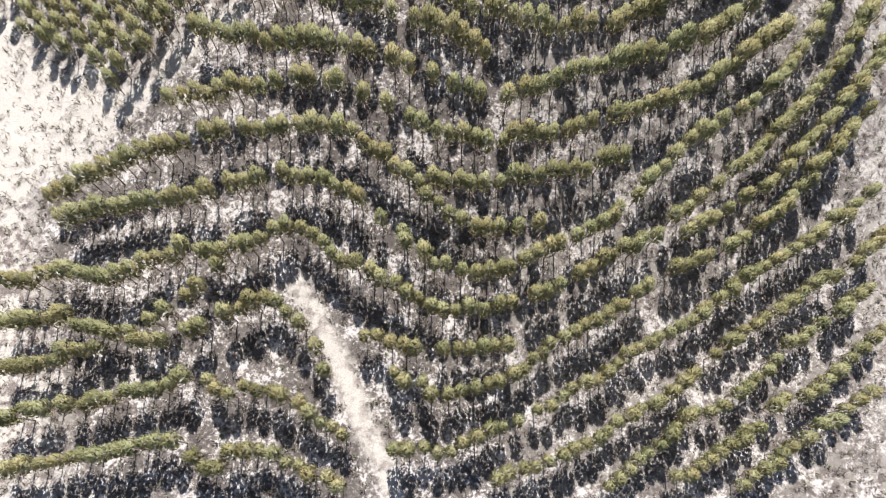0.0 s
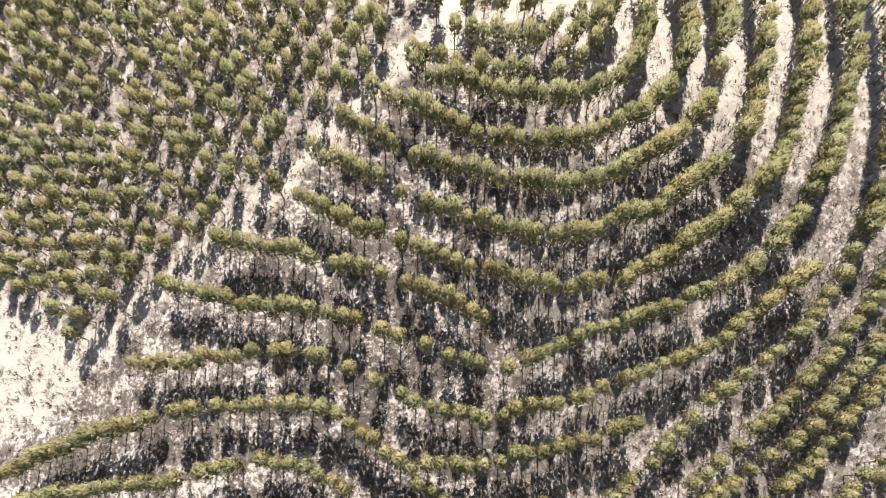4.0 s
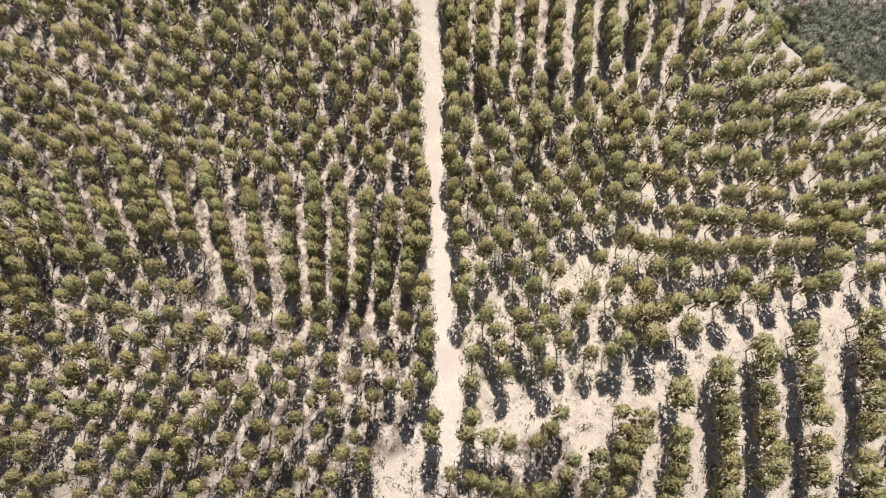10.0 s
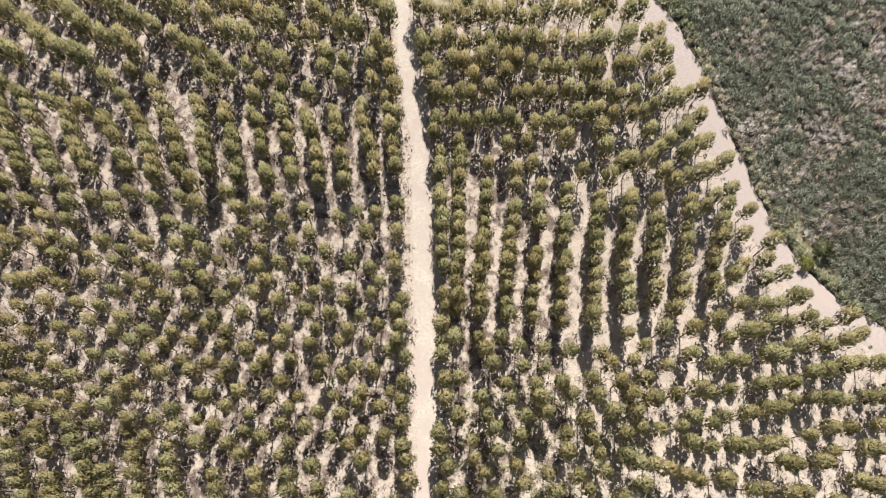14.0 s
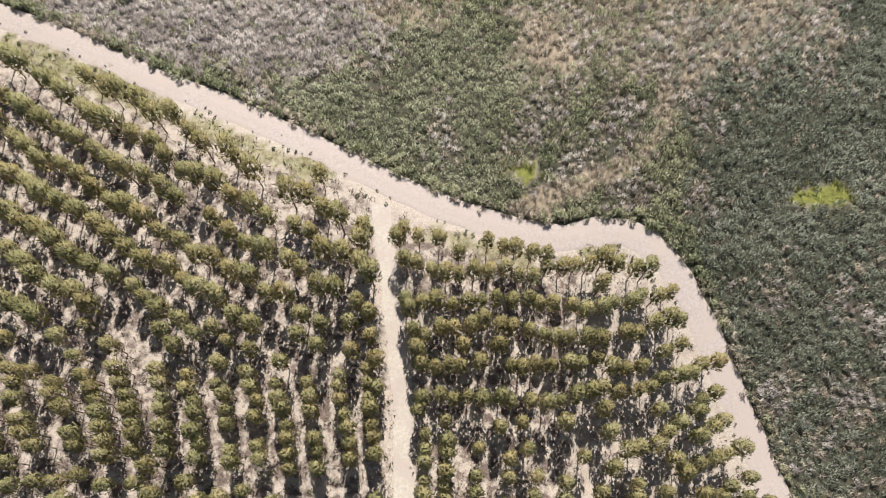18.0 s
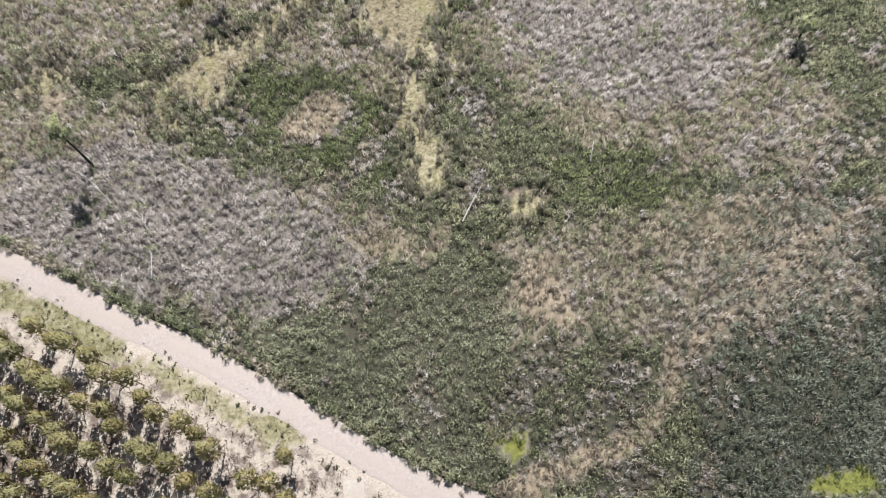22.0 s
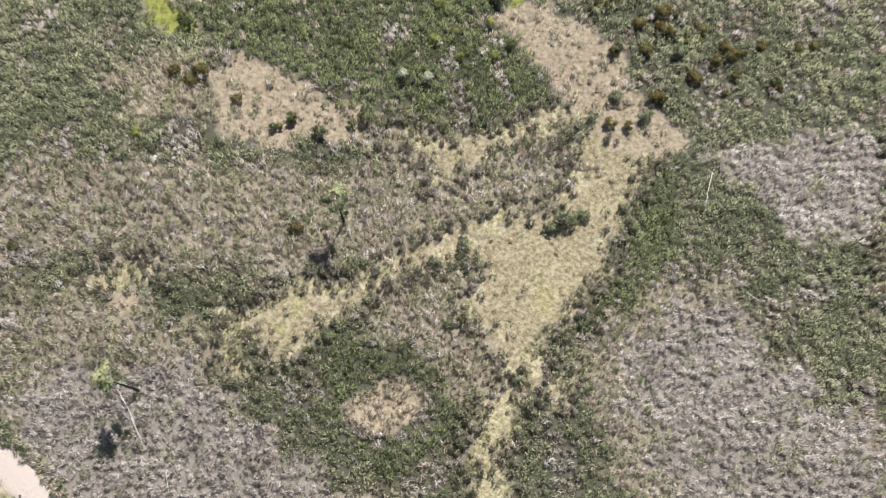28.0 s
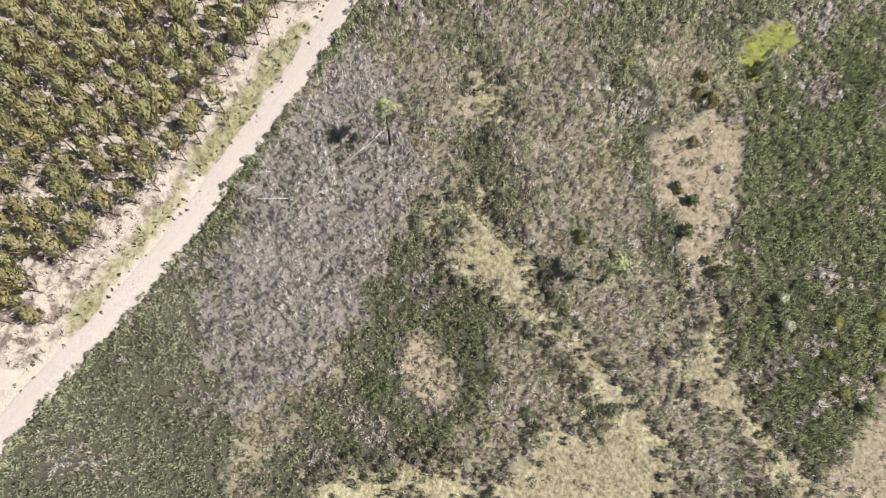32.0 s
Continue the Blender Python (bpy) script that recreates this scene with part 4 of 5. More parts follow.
WEST_4_GAPS = [
    [(-70.0, 174.0), (-66.4, 168.7), (-63.0, 161.5)],
    [(-65.0, 173.5), (-61.6, 168.2), (-58.3, 161.8)],
    [(-60.2, 173.3), (-57.3, 167.6), (-54.1, 162.0)],
    [(-56.2, 173.5), (-53.7, 168.6), (-50.1, 162.6)],
    [(-49.9, 172.1), (-47.4, 167.6), (-44.5, 162.5)],
    [(-44.6, 171.1), (-41.6, 165.8), (-39.9, 161.9)],
    [(-42.9, 174.1), (-39.2, 168.4), (-36.9, 162.0)],
    [(-36.9, 173.5), (-34.9, 167.7), (-33.4, 161.4)],
    [(-32.7, 173.6), (-31.0, 167.9), (-29.4, 161.5)],
    [(-29.6, 172.9), (-27.3, 167.6), (-25.4, 161.7)],
    [(-24.5, 173.0), (-23.4, 168.2), (-22.3, 162.6)],
    [(-21.7, 173.1), (-20.0, 167.5), (-18.7, 162.0)],
    [(-18.4, 173.3), (-16.7, 167.6), (-15.3, 162.1)],
    [(-11.3, 175.2), (-9.6, 169.5), (-8.2, 164.0)],
    [(-7.0, 175.4), (-6.9, 169.7), (-6.3, 164.1)],
]
EAST_2_GAPS = [
    [(-2.5, 167.5), (-1.8, 158.2), (-1.2, 151.4), (-0.4, 145.5)],
    [(-0.8, 168.0), (-0.3, 158.3), (0.1, 151.4), (0.8, 145.5)],
    [(2.9, 168.2), (2.6, 160.0), (2.5, 151.6), (2.7, 145.7)],
    [(6.6, 164.9), (6.5, 157.9), (5.7, 149.5), (6.4, 145.2)],
    [(10.2, 165.2), (9.7, 156.6), (9.4, 149.8), (9.6, 145.4)],
    [(12.7, 164.6), (12.6, 156.0), (12.3, 149.2), (12.9, 144.8)],
    [(16.8, 163.3), (16.9, 155.6), (16.4, 148.0), (16.5, 144.4)],
    [(21.6, 163.7), (20.8, 157.4), (20.5, 149.8), (20.7, 146.1)],
    [(25.0, 163.9), (24.5, 157.7), (24.2, 152.3), (24.4, 148.6)],
    [(28.9, 164.3), (28.4, 158.0), (28.1, 153.4), (28.2, 149.6)],
    [(34.0, 164.7), (32.8, 158.3), (31.9, 152.9), (32.1, 149.9)],
    [(38.7, 164.3), (37.5, 158.7), (36.5, 154.0), (36.8, 151.0)],
]
EAST_4_ROWS = [
    [(-6.3, 191.9), (-3.4, 190.9), (-1.6, 190.7)],
    [(4.5, 191.3), (6.2, 190.5), (8.1, 189.9), (10.0, 189.7), (11.9, 189.4)],
    [(-5.9, 187.7), (-2.6, 187.2), (0.2, 186.4), (4.9, 187.3), (7.6, 187.3), (9.9, 186.9), (13.6, 188.7), (15.6, 188.3), (18.3, 189.1), (20.7, 188.6), (24.1, 188.6)],
    [(-5.1, 182.9), (-0.6, 182.8), (3.7, 183.7), (7.0, 184.1), (10.1, 184.0), (14.5, 183.5), (17.8, 183.4), (21.2, 184.3), (23.8, 185.3), (26.7, 186.2)],
    [(-4.0, 179.1), (-0.0, 179.6), (4.5, 181.0), (7.9, 180.3), (10.6, 180.1), (13.6, 179.9), (16.9, 180.0), (19.9, 179.6), (22.6, 181.0), (25.3, 182.2), (28.1, 183.3)],
    [(-3.1, 175.3), (0.2, 175.5), (6.1, 175.9), (10.8, 176.1), (14.4, 176.5), (17.3, 177.5), (19.4, 176.9), (22.0, 176.6), (24.0, 177.6), (26.0, 178.7), (29.5, 180.5)],
    [(-2.4, 171.6), (1.1, 172.0), (5.7, 172.0), (11.6, 172.1), (15.2, 173.0), (18.1, 174.2), (20.8, 173.8), (24.1, 174.7), (27.4, 176.2), (30.1, 177.4), (32.6, 178.7)],
    [(32.8, 174.6), (30.0, 172.5), (27.3, 169.9), (24.5, 168.0), (21.9, 167.0)],
    [(33.5, 171.5), (30.7, 169.5), (28.0, 166.9), (25.2, 165.0)],
    [(35.8, 168.7), (32.3, 166.9), (29.5, 165.7), (27.3, 163.9)],
    [(36.4, 165.2), (34.3, 163.4), (31.7, 161.5)],
]
EAST_1R_GUIDES = [
    [(23.1, 129.8), (31.3, 128.2), (40.5, 127.1), (49.7, 125.6), (54.6, 125.6)],
    [(18.2, 114.9), (29.8, 114.3), (40.9, 116.1), (52.6, 115.5)],
]
WEST_2_OUT = [(-62, 131), (-57, 123), (-52, 115), (-46, 107), (-125, 100), (-125, 130)]
WEST_3 = [(-2, 131), (-20, 127.5), (-38, 127.5), (-62, 132), (-125, 131), (-125, 152), (-62, 154), (-35, 155.5), (-12, 151), (-4, 151)]
WEST_4_OUT = [(-62, 155), (-68, 164), (-77, 174), (-125, 184), (-125, 153)]
WEST_5 = [(-7, 181), (-24, 178.5), (-40, 178.5), (-60, 176), (-77, 175), (-125, 185), (-125, 238), (-92, 224.5), (-70, 218.5), (-46, 210.8), (-30, 206),
          (-18, 200), (-11, 194.5)]
EAST_1 = [(3, 99), (9, 99), (17, 102), (19, 113), (22, 130), (28, 142), (6, 144), (-1, 144)]
EAST_1_OUT = [(17, 102), (31, 110), (40, 114), (53, 117), (85, 129), (75, 133), (57, 126), (50, 115), (30, 113), (19, 113)]
EAST_3 = [(22, 132), (54, 128), (78, 136), (61, 145.3), (52, 150.3), (46, 155.3), (36, 152), (33, 141), (20, 139)]
EAST_5 = [(29, 182), (32, 171), (33.5, 160), (33, 150), (36, 152), (44, 153), (50, 153), (46, 158), (42.6, 164), (39.4, 170), (35, 178)]
contour_row([(31, 35), (38, 40.5), (45, 46.5), (52, 53.5), (58, 61), (62, 68)])
contour_row([(33.5, 33.6), (40, 37.3), (47, 42.8), (54, 49.6), (60, 56.5), (64, 62)])
contour_row([(59.5, 77), (61, 83), (62, 90), (63, 103), (63, 113)])
contour_row([(55.7, 92), (57, 101), (57.5, 111)])
contour_row([(0, 86), (5, 85), (11, 84.5), (16, 85.5), (19.5, 88.5), (21, 93)])
contour_row([(4, 90), (8.5, 89), (13, 90), (15.5, 93)])
contour_row([(6, 94), (10, 94), (13, 97)])
contour_row([(18.5, 89.5), (20, 93), (20.8, 97.5)])
contour_row([(15.5, 88), (17.5, 91), (18, 94)])
block(WEST_1, 64, 3.15, 2.4, 0.4)
fan(WEST_2_GAPS, 3.6, 1.65, 0.15, 0.02)
block(WEST_2_OUT, 125, 3.3, 2.4, 0.3)
block(WEST_3, 58, 3.0, 2.4, 0.4)
fan(WEST_4_GAPS, 3.6, 1.65, 0.15, 0.02)
block(WEST_4_OUT, 118, 3.3, 2.4, 0.3)
block(WEST_5, -27, 4.2, 2.7, 0.35)
block(EAST_1, -62, 3.2, 2.3, 0.4)
fan(EAST_1R_GUIDES, 3.7, 1.65, 0.3, gaps=False)
block(EAST_1_OUT, 14, 4.0, 2.3, 0.4)
fan(EAST_2_GAPS, 3.4, 1.7, 0.15, 0.02)
block(EAST_3, 12, 3.3, 2.2, 0.4)
for row in EAST_4_ROWS:
    contour_row(row, 1.8)
block(EAST_5, 72, 3.4, 2.3, 0.3)


def path_edges():
    """Loose rows of pines close along both sides of the path."""
    d = np.gradient(PATH_LINE, axis=0)
    d /= np.hypot(d[:, 0], d[:, 1])[:, None]
    for side in (-1, 1):
        for k in np.arange(4, len(PATH_LINE) - 6, 2.3):
            if rng.random() < 0.8:
                p, n = PATH_LINE[int(k)], np.array([-d[int(k), 1], d[int(k), 0]])
                TREES.append(tuple(p + n * side * (rng.uniform(1.9, 2.8) + 0.8 * max(0.0, 1 - abs(p[1] - 152) / 20)) + rng.normal(0, 0.2, 2)))


def infill():
    """Random pines that fill bare spots between the blocks, placed to fit the camera's view."""
    x, y = rng.uniform(-72, 72, 7000), rng.uniform(60, 226, 7000)
    keep = ~north_of_road(x, y) & clear(x, y) & (near_line(x, y, JUNCTION) > 2.3) & (near_line(x, y, ROAD) > 6) & ~within(x, y, WEST_5) & ((y > 100 + 0.25 * x) | (y > 96 + 1.0 * (x + 7)) & (x < -7))
    have = np.array(TREES)
    for p in np.stack([x, y], 1)[keep]:
        if np.min(((have - p) ** 2).sum(1)) > 2.3**2:
            have = np.vstack([have, p])
            TREES.append(tuple(p))


path_edges()
infill()


def plant_pines():
    kinds = [pine_parts(40 + k) for k in range(6)]
    meshes = [(shape("trunk", *a, MAT_BARK), shape("crown", *b[:2], MAT_NEEDLES, True, b[2]), shape("twig_skirt", *c, MAT_TWIGS)) for a, b, c in kinds]
    pos = np.array(TREES)
    keep = np.ones(len(pos), bool)
    for i in range(1, len(pos)):
        keep[i] = not np.any(keep[:i] & (np.abs(pos[:i] - pos[i]).max(1) < 1.15))
    keep &= ~within(pos[:, 0], pos[:, 1], THIN) | (rng.random(len(pos)) > 0.28)
    keep &= near_line(pos[:, 0], pos[:, 1], LANE) > 1.1 + 0.5 * np.sin(pos[:, 0] * 1.7)
    for bx, by, br in BARE:
        keep &= np.hypot(pos[:, 0] - bx, pos[:, 1] - by) > br
    keep &= ~within(pos[:, 0], pos[:, 1], CLEARING) & (near_line(pos[:, 0], pos[:, 1], TRACK) > 1.4) & ((pos[:, 0] > -74) | (pos[:, 1] > 150)) & (pos[:, 0] < 74)
    pos = pos[keep]
    z = height(pos[:, 0], pos[:, 1]) - 0.12
    kind, turn, size = rng.integers(0, 6, len(pos)), rng.uniform(0, 6.28, len(pos)), rng.uniform(0.82, 1.08, len(pos))
    size *= np.where(within(pos[:, 0], pos[:, 1], WEST_3) | within(pos[:, 0], pos[:, 1], WEST_1), 0.92, 1.0)
    size *= np.where(within(pos[:, 0], pos[:, 1], WEST_5), 1.2, 1.0)
    tall = size * np.where(within(pos[:, 0], pos[:, 1], WEST_5), 0.92, 1.0)
    size *= np.where((pos[:, 0] > 22) & (pos[:, 1] > 60) & (pos[:, 1] < 118), 1.3, 1.0)
    near = (np.abs(pos[:, 0] - 4) < 34) & (pos[:, 1] > 40) & (pos[:, 1] < 96)
    alone = np.nonzero(near)[0][:300]
    for i in alone:
        tree = new("pine_tree")
        tree.location, tree.rotation_euler, tree.scale = (pos[i, 0], pos[i, 1], z[i]), (0, 0, turn[i]), (size[i], size[i], tall[i])
        tagged(tree, "young plantation pine with a bare trunk and olive-green crown", "pine tree", "pines of the contour rows")
        for name, me in zip(("trunk", "crown", "twig_skirt"), meshes[kind[i]]):
            ob = new(name, me)
            ob.parent = tree
            if name == "twig_skirt":
                tagged(ob, "dry brown lower twigs", kind="stuff")
    rest = np.ones(len(pos), bool)
    rest[alone] = False
    woods, crowns, twigs, soft_normals = [], [], [], []
    for k, (a, b, c) in enumerate(kinds):
        m = rest & (kind == k)
        at = np.c_[pos[m], z[m]]
        woods.append(scatter(a, at, turn[m], size[m], tall[m]))
        twigs.append(scatter(c, at, turn[m], size[m], tall[m]))
        crowns.append(scatter(b[:2], at, turn[m], size[m], tall[m]))
        soft_normals.append(scatter((b[2], b[1]), at * 0, turn[m], size[m] * 0 + 1)[0])
    forest = new("pine_plantation", shape("pine_plantation", *merge(crowns), MAT_NEEDLES, True, np.concatenate(soft_normals)))
    tagged(forest, "plantation of young olive-green pines in rows", "pine trees", kind="stuff")
    stems = new("trunks", shape("trunks", *merge(woods), MAT_BARK))
    stems.parent = forest
    tagged(stems, "slim bare brown pine trunks", kind="stuff")
    dry = new("twig_skirt", shape("twig_skirt", *merge(twigs), MAT_TWIGS))
    dry.parent = forest
    tagged(dry, "dry brown lower twigs of the pines", kind="stuff")
    print("pines", len(pos))


plant_pines()


# ---- heath ----
def spread(name, mat, protos, places, label, seed, lo=0.7, hi=1.3, category="shrubs"):
    """Many copies of a few plants as one joined object."""
    r = np.random.default_rng(seed)
    pick, out, soft = r.integers(0, len(protos), len(places)), [], []
    for k, (verts, faces, normals) in enumerate(protos):
        p = places[pick == k]
        size, turn = r.uniform(lo, hi, len(p)), r.uniform(0, 6.28, len(p))
        out.append(scatter((verts, faces), p, turn, size, size * r.uniform(0.8, 1.25, len(p))))
        soft.append(scatter((normals, faces), p * 0, turn, size * 0 + 1)[0])
    tagged(new(name, shape(name, *merge(out), mat, True, np.concatenate(soft))), label, category, kind="stuff")


def even(x0, x1, y0, y1, step, r):
    """Loose but even spots: a shaken grid."""
    x, y = np.meshgrid(np.arange(x0, x1, step), np.arange(y0, y1, step))
    return x.ravel() + r.uniform(-0.5, 0.5, x.size) * step, y.ravel() + r.uniform(-0.5, 0.5, x.size) * step


def heath():
    r = np.random.default_rng(21)
    x, y = even(-108, 68, 136, 342, 0.82, r)
    keep = north_of_road(x, y) & ((y < 305) | (r.random(x.shape) < 0.8))
    x, y = x[keep], y[keep]
    road = near_line(x, y, ROAD)
    kind = cover(x + r.normal(0, 0.8, x.shape), y + r.normal(0, 0.8, x.shape))
    edge = cover(x + 1.4, y) * 0 + np.stack([cover(x + a, y + b) for a, b in ((1.5, 0), (-1.5, 0), (0, 1.5), (0, -1.5))]).min(0)
    at = np.c_[x, y, height(x, y) - 0.06]
    slow = np.sin(x * 0.31 + 2 * np.sin(y * 0.17)) * np.sin(y * 0.27 + 2 * np.sin(x * 0.21))
    odd = slow + r.normal(0, 0.45, x.shape)
    dice = r.random(x.shape)
    rim = np.isin(kind, (4, 9)) & (edge < 3) & (dice < 0.45)
    open_heath = (road > 2.1) & (kind >= 0)
    green = open_heath & (((kind == 0) & (odd < 0.5)) | ((kind == 1) & (dice < 0.12)) | ((kind == 2) & (dice < 0.3)) | ((kind == 3) & (dice < 0.05)) |
                          (np.isin(kind, (4, 9)) & (dice > 0.988)) | ((kind == 8) & (dice < 0.36)) | (rim & (dice < 0.2)))
    grey = open_heath & (((kind == 1) & (dice >= 0.12)) | ((kind == 0) & (odd >= 0.9)) | (rim & (dice > 0.47)) | ((kind == 8) & (dice > 0.75)))
    brown = open_heath & (((kind == 2) & (dice >= 0.3)) | ((kind == 0) & (odd >= 0.5) & (odd < 0.9)) | ((kind == 6) & (dice < 0.9)) |
                          ((kind == 3) & (dice > 0.84)) | (rim & (dice >= 0.2) & (dice <= 0.47)) | ((kind == 8) & (dice >= 0.36) & (dice <= 0.75)) | (np.isin(kind, (4, 9)) & (dice > 0.95) & (dice < 0.985)))
    tone = np.zeros(x.shape, int)
    for name, poly in TONES:
        tone[within(x + 1.5 * slow + r.normal(0, 0.7, x.shape), y + r.normal(0, 0.7, x.shape), poly)] = 1 if name == "sage" else 2
    cool = green & (x + 6 * slow > 30) & (y < 238)
    kinds = [shrub(60 + k, 52, 1.3, 1.1, 0.37, 0.3, 1.3) for k in range(5)]
    spread("heath_shrubs", MAT_GREEN, kinds, at[green & ~cool & (tone == 0)], "dense waist-high grey-green heath shrubs", 1, 0.65, 1.35)
    spread("sage_heath", MAT_SAGE, kinds, at[green & (tone == 1)], "dense pale sage-green heath shrubs beside the road", 16, 0.6, 1.2)
    spread("lush_heath", MAT_LUSH, kinds, at[green & (tone == 2)], "dense deep green heath shrubs", 17, 0.7, 1.4)
    spread("blue_green_heath", MAT_COOL, kinds, at[cool & (tone == 0)], "dense waist-high blue-green heath shrubs", 15, 0.65, 1.35)
    spread("grey_brush", MAT_GREY, [shrub(70 + k, 46, 1.1, 1.0, 0.62, 0.15, 2.0) for k in range(4)], at[grey],
           "bleached grey dead heath brush", 2, 0.6, 1.3)
    spread("brown_brush", MAT_BROWN, [shrub(80 + k, 44, 1.1, 1.0, 0.62, 0.15, 2.0) for k in range(4)], at[brown],
           "dry pinkish-brown heath brush", 3, 0.55, 1.25)
    straw = ((kind == 4) & (dice < 0.75)) | ((kind == 9) & (dice < 0.28)) | ((kind == 3) & (dice > 0.05) & (dice < 0.84))
    spread("straw_tufts", MAT_STRAW, [shrub(90 + k, 14, 0.9, 0.2, 0.34, 0.25, 0.5) for k in range(4)], at[straw & (road > 3)],
           "short tufts of straw-coloured grass", 4, 0.5, 1.2, "grass")
    fresh = (kind == 5) | ((kind == 4) & (slow > 0.45) & (dice < 0.3))
    spread("lime_tufts", MAT_LIME, [shrub(95 + k, 20, 1.0, 0.3, 0.34, 0.3, 0.6) for k in range(3)], at[fresh & (road > 2.6)],
           "bright yellow-green grass tufts", 5, 0.5, 1.2, "grass")
    # the tall hedge-like edge of the heath along the road
    k = np.arange(2, len(ROAD_LINE) - 2).repeat(3)
    d = ROAD_LINE[k + 1] - ROAD_LINE[k - 1]
    d /= np.hypot(*d.T)[:, None]
    off = r.uniform(1.9, 3.0, len(k))
    p = ROAD_LINE[k] + np.stack([-d[:, 1], d[:, 0]], 1) * off[:, None] + r.normal(0, 0.3, (len(k), 2))
    p, dry = np.c_[p, height(p[:, 0], p[:, 1]) - 0.05], np.sin(p[:, 0] * 0.21) + r.normal(0, 0.5, len(p)) > 0.55
    spread("roadside_heath", MAT_GREEN, [shrub(140 + n, 40, 1.0, 1.25, 0.36, 0.45, 1.0) for n in range(3)], p[~dry],
           "tall dark heath shrubs along the road's edge", 10, 0.6, 1.3)
    spread("roadside_brush", MAT_BROWN, [shrub(143 + n, 36, 1.0, 1.2, 0.6, 0.18, 1.5) for n in range(3)], p[dry],
           "tall dry brown brush along the road's edge", 13, 0.6, 1.3)
    # tall dark brush that fringes the grass
    lawn = np.stack([cover(x + a, y + b) for a, b in ((2.2, 0), (-2.2, 0), (0, 2.2), (0, -2.2))])
    grass = (lawn == 4) | (lawn == 9)
    fringe = open_heath & ((np.isin(kind, (4, 9)) & (~grass).any(0) & (dice > 0.78)) | (np.isin(kind, (0, 8)) & grass.any(0) & (dice > 0.4)))
    spread("tall_brush", MAT_BRUSH, [shrub(150 + n, 46, 0.9, 1.6, 0.65, 0.16, 2.2) for n in range(4)], at[fringe],
           "tall dark dry brush fringing the grass", 14, 0.7, 1.35)


def undergrowth():
    """Dry brush and pale debris between the pine rows, and fresh grass on the verges."""
    r = np.random.default_rng(31)
    x, y = r.uniform(-75, 70, 26000), r.uniform(-12, 225, 26000)
    x, y = np.r_[x, r.uniform(-62, 66, 9000), r.uniform(-70, -2, 4500)], np.r_[y, r.uniform(-12, 92, 9000), r.uniform(100, 180, 4500)]
    keep = ~north_of_road(x, y) & (near_line(x, y, PATHWAY) > 1.3) & (near_line(x, y, TRACK) > 1.3) & (near_line(x, y, ROAD) > 2.6)
    x, y = x[keep], y[keep]
    at = np.c_[x, y, height(x, y) - 0.04]
    part = r.random(x.shape)
    spread("dry_undergrowth", MAT_UNDER, [shrub(110 + k, 11, 1.1, 0.7, 0.62, 0.18, 1.2) for k in range(3)], at[part < 0.62],
           "dry brown undergrowth between the pine rows", 6, 0.5, 1.2)
    spread("grey_slash", MAT_GREY, [shrub(115 + k, 10, 1.1, 0.2, 0.55, 0.1, 0.1) for k in range(3)], at[(part >= 0.62) & (part < 0.85)],
           "pale felled twigs and debris on the sand", 7, 0.6, 1.3, "debris")
    spread("green_seedlings", MAT_DARK, [shrub(120 + k, 16, 0.7, 0.6, 0.36, 0.35, 1.0) for k in range(3)], at[part >= 0.95],
           "small dark green seedlings on the sand", 8, 0.5, 1.1)
    x, y = r.uniform(2.5, 26, 420), r.uniform(101, 138, 420)
    spread("pale_brush", MAT_PALE, [shrub(125 + k, 26, 1.2, 0.9, 0.4, 0.3, 0.8) for k in range(3)], np.c_[x, y, height(x, y) - 0.04],
           "pale grey-green brush under the thin pines", 12, 0.6, 1.3)
    x, y = even(-75, 60, 140, 232, 0.7, r)
    verge = cover(x, y) == 7
    edge = near_line(x, y, ROAD)
    patch = np.sin(x * 0.23 + 1.3) + np.sin(y * 0.31) + r.normal(0, 0.4, x.shape)
    verge |= ~north_of_road(x, y) & (edge > 2.7) & (edge < 5.4) & (x < 14) & (patch > 0.95)
    spread("verge_grass", MAT_VERGE, [shrub(98 + k, 26, 1.1, 0.16, 0.24, 0.2, 0.5) for k in range(3)], np.c_[x, y, height(x, y)][verge],
           "yellow-green grass on the sandy verge", 11, 0.5, 1.1, "grass")


heath()
undergrowth()


# ---- single plants, logs and dead trees ----
def part(name, pair, mat, parent, label=""):
    ob = new(name, shape(name, *pair, mat))
    ob.parent = parent
    return tagged(ob, label) if label else ob


def at_ground(ob, x, y, turn=0.0, size=1.0):
    ob.location, ob.rotation_euler, ob.scale = (x, y, float(height(x, y)) - 0.05), (0, 0, turn), (size,) * 3
    return ob


